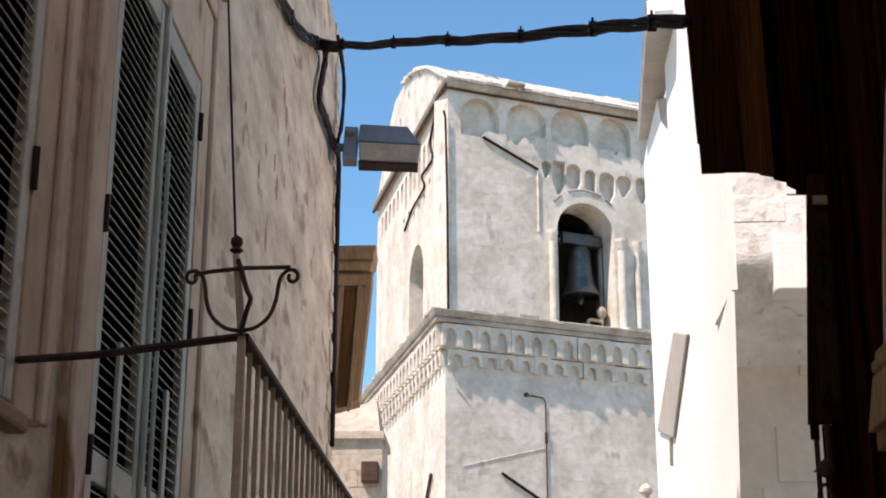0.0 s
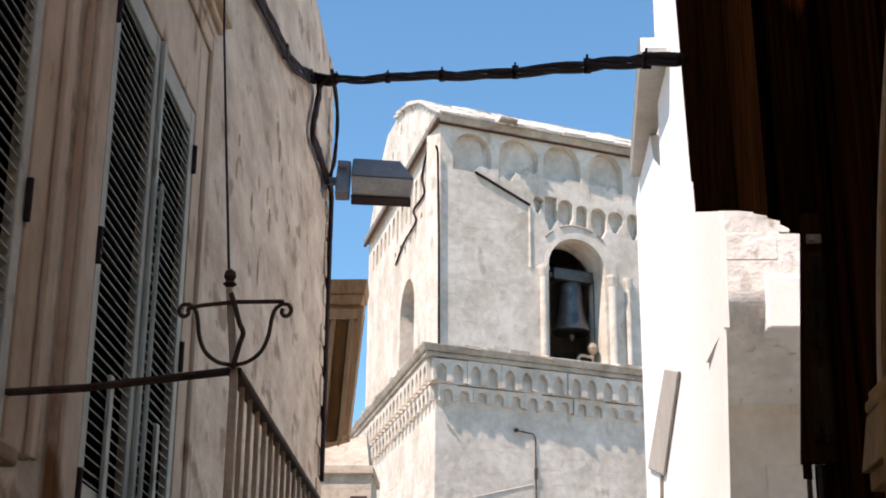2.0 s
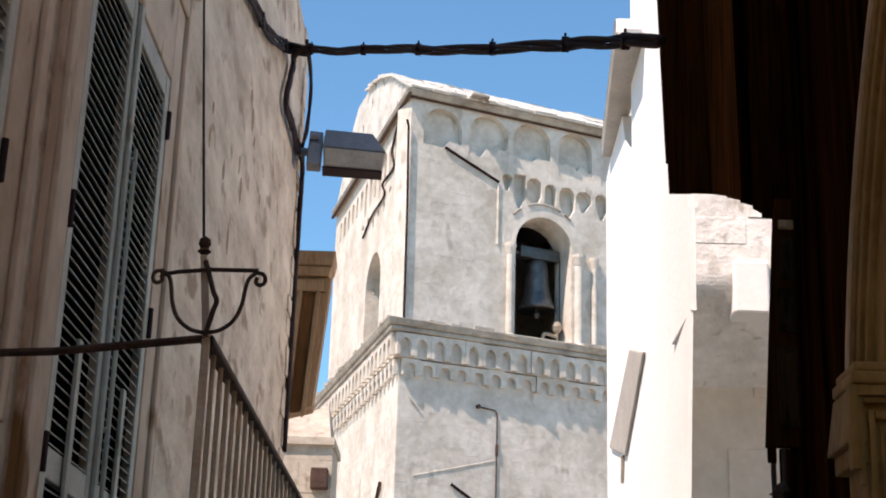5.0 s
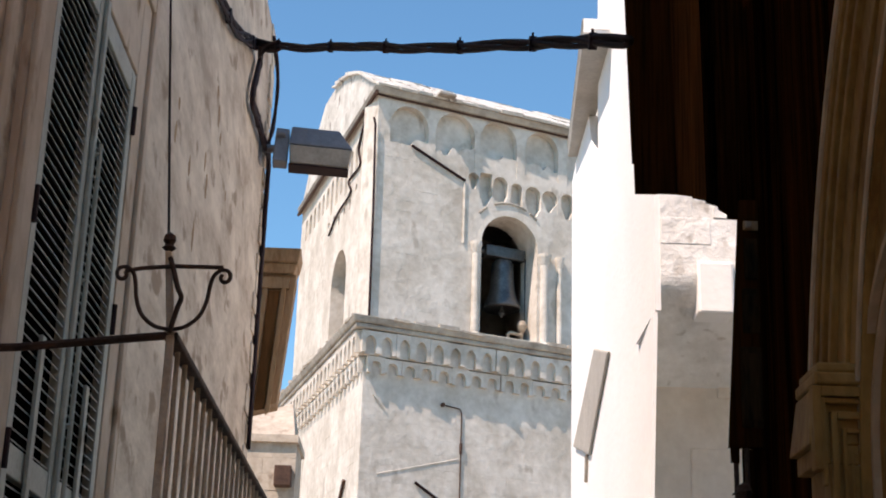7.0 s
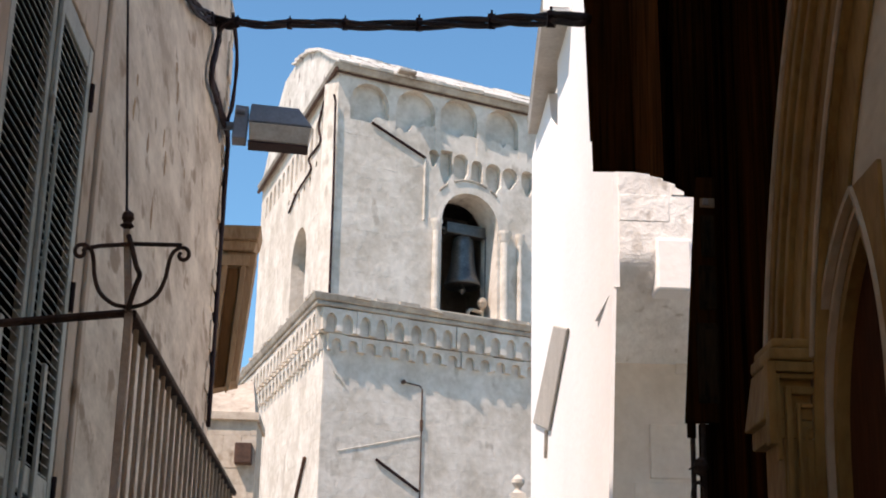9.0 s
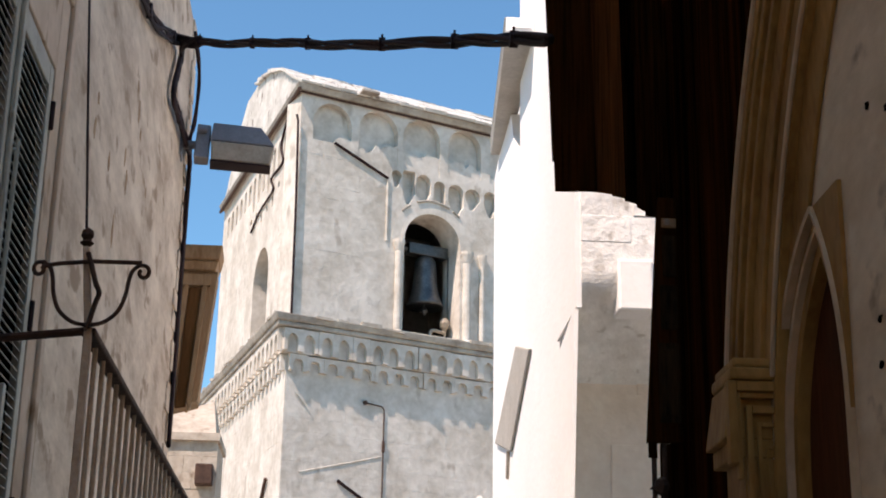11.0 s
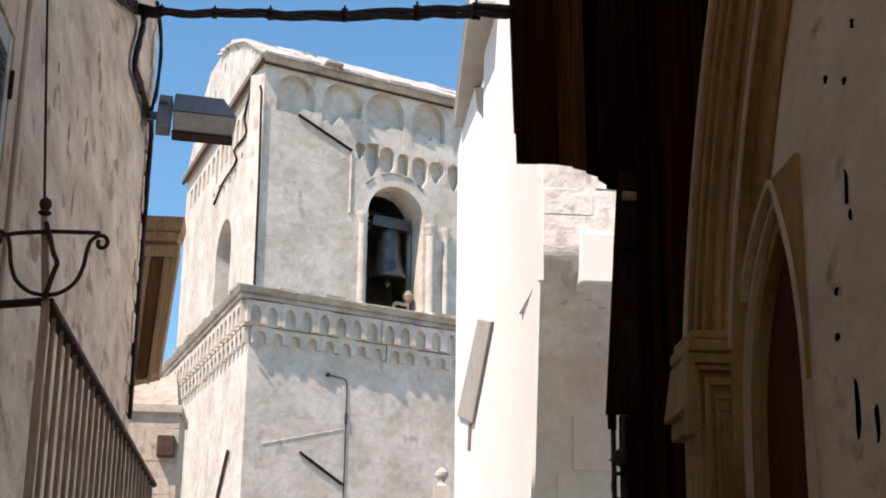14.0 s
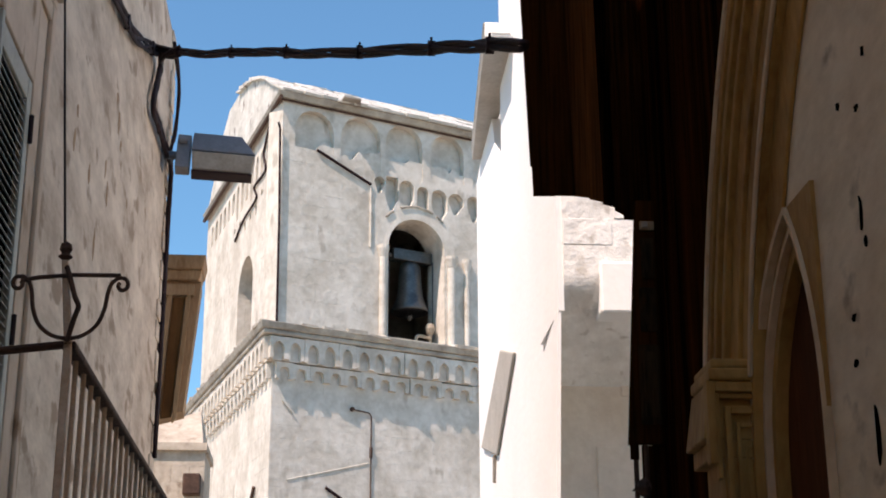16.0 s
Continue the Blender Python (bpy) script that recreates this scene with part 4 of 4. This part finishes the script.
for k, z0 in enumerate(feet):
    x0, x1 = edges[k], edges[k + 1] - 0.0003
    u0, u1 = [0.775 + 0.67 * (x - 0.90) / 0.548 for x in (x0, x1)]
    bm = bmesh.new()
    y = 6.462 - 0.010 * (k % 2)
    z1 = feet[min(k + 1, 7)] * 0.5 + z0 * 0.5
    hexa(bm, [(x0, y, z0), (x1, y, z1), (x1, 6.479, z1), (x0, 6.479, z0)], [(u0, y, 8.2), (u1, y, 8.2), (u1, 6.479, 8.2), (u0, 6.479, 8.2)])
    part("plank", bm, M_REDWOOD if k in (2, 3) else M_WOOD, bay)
leaf = thing("timber_leaf", "dark open timber shutter leaf with moulded panels", "shutter")
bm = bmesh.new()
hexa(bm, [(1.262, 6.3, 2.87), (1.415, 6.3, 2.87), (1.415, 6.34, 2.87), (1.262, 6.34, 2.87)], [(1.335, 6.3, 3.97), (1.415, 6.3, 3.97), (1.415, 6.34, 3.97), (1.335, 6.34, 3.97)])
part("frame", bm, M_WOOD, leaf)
for z0, z1, x0 in ((2.95, 3.30, 1.315), (3.36, 3.56, 1.33), (3.60, 3.79, 1.345)):
    bm = bmesh.new()
    box(bm, x0, 1.405, 6.286, 6.299, z0, z1)
    rounded(part("panel", bm, M_LEAF, leaf, "worn brown moulded panel"), 0.008)
    bm = bmesh.new()
    box(bm, x0 + 0.018, 1.39, 6.278, 6.2855, z0 + 0.03, z1 - 0.03)
    rounded(part("panel_field", bm, M_LEAF, leaf), 0.006)
bm = bmesh.new()
box(bm, 1.262, 1.30, 6.296, 6.30, 2.80, 2.868)
part("foot", bm, M_WOOD, leaf)
stay = thing("iron_stay", "two thin iron stays with ring and knob below the leaf", "stay")
for x in (1.29, 1.335):
    bm = bmesh.new()
    tube(bm, [(x, 6.32, 1.9), (x, 6.32, 2.868)], 0.011, 8)
    part("bar", bm, M_IRON, stay)
bm = bmesh.new()
box(bm, 1.322, 1.418, 6.336, 6.352, 1.9, 2.868)
part("board", bm, M_WOOD, stay, "dark timber board")
bm = bmesh.new()
tube(bm, [(1.305 + 0.026 * math.cos(a), 6.30, 2.56 + 0.055 * math.sin(a)) for a in np.linspace(0, 2 * math.pi, 17)], 0.008, 7)
part("ring", bm, M_IRON, stay)
bm = bmesh.new()
lathe(bm, [(0.004, -0.04), (0.022, -0.03), (0.034, 0.0), (0.028, 0.024), (0.006, 0.04)], (1.315, 6.295, 2.68), 12)
tube(bm, [(1.30, 6.29, 2.685), (1.262, 6.285, 2.665)], [0.012, 0.003], 6)
part("knob", bm, M_IRON, stay)
bm = bmesh.new()
box(bm, 1.345, 1.41, 6.284, 6.299, 3.825, 3.868)
rounded(part("latch_plate", bm, M_BROWN, leaf), 0.004)
bm = bmesh.new()
box(bm, 1.352, 1.378, 6.27, 6.2835, 3.832, 3.862)
rounded(part("latch", bm, M_LENS, leaf, "small pale latch block"), 0.005)


# ---- near right wall with its arches ----
RX = 1.45
RW = Matrix(((0, 1, 0, RX), (1, 0, 0, 0), (0, 0, 1, 0), (0, 0, 0, 1)))      # (along y, depth inwards, z)
ARC_S, ARC_Z, ARC_AXIS = 2.44, 2.23, 3.6                                   # the great arch: centre of its far limb, and its axis


def great(r):
    """The great arch's opening at radius r of its limbs, as an opening for pierced()."""
    h = r - (ARC_AXIS - ARC_S)
    return (ARC_AXIS, h, -0.1, ARC_Z, r / h)


def limb(bm, m, r0, r1, d0, d1, z0, far, steps=22):
    """One limb of a moulding of the great arch between two radii, from height z0 up to the axis."""
    loops = []
    for k in range(steps + 1):
        pts = []
        for r in (r0, r1):
            a0, a1 = math.asin((z0 - ARC_Z) / r), math.acos((ARC_AXIS - ARC_S) / r)
            a = a0 + (a1 - a0) * k / steps
            p = ARC_S + r * math.cos(a)
            pts.append((p if far else 2 * ARC_AXIS - p, ARC_Z + r * math.sin(a)))
        loops.append([bm.verts.new(m @ Vector((p[0], dd, p[1]))) for p, dd in ((pts[0], d0), (pts[1], d0), (pts[1], d1), (pts[0], d1))])
    for p, q in zip(loops, loops[1:]):
        for k in range(4):
            bm.faces.new((p[k], p[(k + 1) % 4], q[(k + 1) % 4], q[k]))
    bm.faces.new(loops[0])
    bm.faces.new(loops[-1][::-1])


def lancet(near, far, z_spring, z_apex, foot, n=14):
    """The line of a lopsided lancet from its near foot over the apex to the far foot."""
    c, out = 4.60, []
    for sd, h in ((-1, near), (1, far)):
        r = (((z_apex - z_spring) / h) ** 2 + 1) / 2
        pts = [(c + sd * h, foot)]
        for k in range(n + 1):
            d = 1 - (k / n) ** 1.4
            pts.append((c + sd * h * d, z_spring + h * math.sqrt(max(r * r - (d + r - 1) ** 2, 0))))
        out += pts if sd < 0 else pts[-2::-1]
    return out


bm = bmesh.new()
pierced(bm, RW, -6.0, 6.6, 0, 8.2, 0, 0.04, [great(2.66)], 30)
box(bm, -6.0, 4.395, 0.041, 0.45, 0, 8.2, RW)
box(bm, 5.10, 6.6, 0.041, 0.45, 0, 8.2, RW)
box(bm, 4.395, 5.10, 0.041, 0.45, 3.30, 8.2, RW)
box(bm, -6, 6.6, 5.5, 6.0, 0, 8.2, RW)
box(bm, 6.2, 6.6, 0.451, 5.5, 0, 8.2, RW)
solid("wall_east", bm, M_NEAR, "shaded stained plaster house wall along the lane", "wall", kind="structure")
bm = bmesh.new()
box(bm, -6, 6.6, 0.3, 6.0, 8.2, 8.5, RW)
solid("roof_east", bm, M_NEAR, "flat plastered roof of the near house", "roof", kind="structure")
arch = thing("archivolt", "moulded pointed stone arch over the doorway", "arch", kind="structure")
# thin pale rolls paint the light along the arch's sharp edges
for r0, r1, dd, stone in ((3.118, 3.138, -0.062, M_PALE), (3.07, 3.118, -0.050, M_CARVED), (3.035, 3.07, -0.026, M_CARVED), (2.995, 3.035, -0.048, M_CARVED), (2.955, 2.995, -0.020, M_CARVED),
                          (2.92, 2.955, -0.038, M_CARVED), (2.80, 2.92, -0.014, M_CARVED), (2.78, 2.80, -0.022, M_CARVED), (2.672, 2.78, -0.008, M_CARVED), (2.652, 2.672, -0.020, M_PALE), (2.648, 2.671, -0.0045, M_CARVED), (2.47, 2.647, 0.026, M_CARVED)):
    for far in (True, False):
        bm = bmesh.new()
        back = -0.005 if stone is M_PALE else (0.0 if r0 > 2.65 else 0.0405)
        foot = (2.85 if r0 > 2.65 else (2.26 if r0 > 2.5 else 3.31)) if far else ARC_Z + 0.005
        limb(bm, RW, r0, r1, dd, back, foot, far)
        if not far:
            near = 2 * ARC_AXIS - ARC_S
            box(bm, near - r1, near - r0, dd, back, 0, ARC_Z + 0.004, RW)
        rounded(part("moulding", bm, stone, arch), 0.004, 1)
door = thing("pointed_doorway", "narrow pointed stone doorway with stepped mouldings", "doorway", kind="structure")
outer, inner = (0.235, 0.52, 2.60, 3.32), (0.20, 0.37, 2.50, 3.15)
# pale steps alternate with darker ones to paint the lit edges
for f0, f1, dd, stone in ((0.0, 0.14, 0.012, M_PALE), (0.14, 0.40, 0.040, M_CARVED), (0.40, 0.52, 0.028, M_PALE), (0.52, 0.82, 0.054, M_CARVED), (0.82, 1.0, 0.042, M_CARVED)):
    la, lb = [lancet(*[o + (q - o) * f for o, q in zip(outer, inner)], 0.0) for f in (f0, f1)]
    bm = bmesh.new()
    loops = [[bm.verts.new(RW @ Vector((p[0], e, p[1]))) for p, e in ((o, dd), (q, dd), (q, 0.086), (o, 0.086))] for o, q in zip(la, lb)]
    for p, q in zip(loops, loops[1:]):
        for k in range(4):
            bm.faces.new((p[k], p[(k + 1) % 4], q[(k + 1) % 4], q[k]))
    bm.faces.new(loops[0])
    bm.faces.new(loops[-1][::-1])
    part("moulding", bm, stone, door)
bm = bmesh.new()
for sd in (-1, 1):
    edge = [p for p in lancet(*outer, 2.60) if (p[0] - 4.60) * sd >= -1e-4]
    edge.sort(key=lambda p: p[1])
    for (p0, q0), (p1, q1) in zip(edge, edge[1:]):
        if q1 - q0 > 1e-4:
            a0, a1 = [4.3649 - 0.013 * min((q - 2.60) / 0.5, 1) for q in (q0, q1)] if sd < 0 else [ARC_S + math.sqrt(2.647 ** 2 - (q - ARC_Z) ** 2) for q in (q0, q1)]
            hexa(bm, [RW @ Vector(v) for v in ((a0, 0.026, q0), (p0, 0.026, q0), (p0, 0.0405, q0), (a0, 0.0405, q0))],
                 [RW @ Vector(v) for v in ((a1, 0.026, q1), (p1, 0.026, q1), (p1, 0.0405, q1), (a1, 0.0405, q1))])
part("spandrel", bm, M_CARVED, door, "plain ochre stone spandrel")
bm = bmesh.new()
for k in range(3):
    box(bm, 4.396 + 0.234 * k, 4.396 + 0.234 * (k + 1) - 0.003, 0.0865, 0.12, 0, 3.299, RW)
part("door_leaf", bm, M_DOOR, door, "dark brown timber door")
pil = thing("pilaster", "ochre stone pilaster with stepped capital and sunk panel", "pilaster", kind="structure")
bm = bmesh.new()
hexa(bm, [RW @ Vector(v) for v in ((5.09, -0.172, 2.645), (5.37, -0.172, 2.645), (5.37, 0, 2.645), (5.09, 0, 2.645))],
     [RW @ Vector(v) for v in ((5.09, -0.150, 2.84), (5.33, -0.150, 2.84), (5.33, 0, 2.84), (5.09, 0, 2.84))])
box(bm, 5.09, 5.37, -0.145, 0.0, 2.58, 2.644, RW)
box(bm, 5.09, 5.34, -0.105, 0.0, 0, 2.579, RW)
rounded(part("shaft", bm, M_CARVED, pil), 0.006)
bm = bmesh.new()
box(bm, 5.03, 5.31, -0.157, 0.0, 2.841, 2.885, RW)
box(bm, 5.04, 5.30, -0.145, 0.0, 2.886, 2.92, RW)
rounded(part("abacus", bm, M_CARVED, pil), 0.01)
# nested mouldings that turn the corner of the sunk panel
for a0, a1, zt, zb, pr in ((-0.165, -0.135, 2.838, 2.55, 0.05), (-0.134, -0.118, 2.80, 2.50, 0.035), (-0.10, -0.078, 2.755, 0.3, 0.03), (-0.060, -0.046, 2.70, 0.3, 0.018), (-0.03, -0.02, 2.62, 0.3, 0.008)):
    bm = bmesh.new()
    box(bm, 5.09 - pr, 5.0899, a0, a1, zb, zt, RW)
    box(bm, 5.09 - pr, 5.0899, a1, -0.001, zt - (a1 - a0) * 1.2, zt, RW)
    rounded(part("panel_moulding", bm, M_CARVED, pil), 0.004)
# added cladding; its near-black colour stands for deep shade beneath the balcony
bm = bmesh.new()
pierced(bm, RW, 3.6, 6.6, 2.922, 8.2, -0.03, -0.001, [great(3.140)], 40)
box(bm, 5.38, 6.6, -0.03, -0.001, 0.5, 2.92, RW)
solid("wall_cladding", bm, M_WOOD, "near-black timber cladding added for the deep shade on the house wall", "cladding", kind="structure")
chips = random.Random(4)
for s, z, h in ((3.97, 3.07, 0.055), (3.95, 2.98, 0.018), (4.08, 3.45, 0.014), (3.93, 3.38, 0.012), (3.84, 3.52, 0.016), (4.0, 2.45, 0.09), (3.86, 2.37, 0.05), (4.1, 2.8, 0.012), (4.12, 2.67, 0.014)):
    bm = bmesh.new()
    q = [(s + chips.uniform(-0.006, 0.006) + 0.012 * math.cos(a) * chips.uniform(0.6, 1.3), z + h * math.sin(a) * chips.uniform(0.8, 1.1)) for a in [k * math.pi / 4 for k in range(8)]]
    hexa(bm, [RW @ Vector((a, 0.036, b)) for a, b in q], [RW @ Vector((a, 0.042, b)) for a, b in q])
    tagged(solid("plaster_chip", bm, M_DARK, "dark chipped hole in the plaster wall", "chip", "chips in the plaster", "structure"))
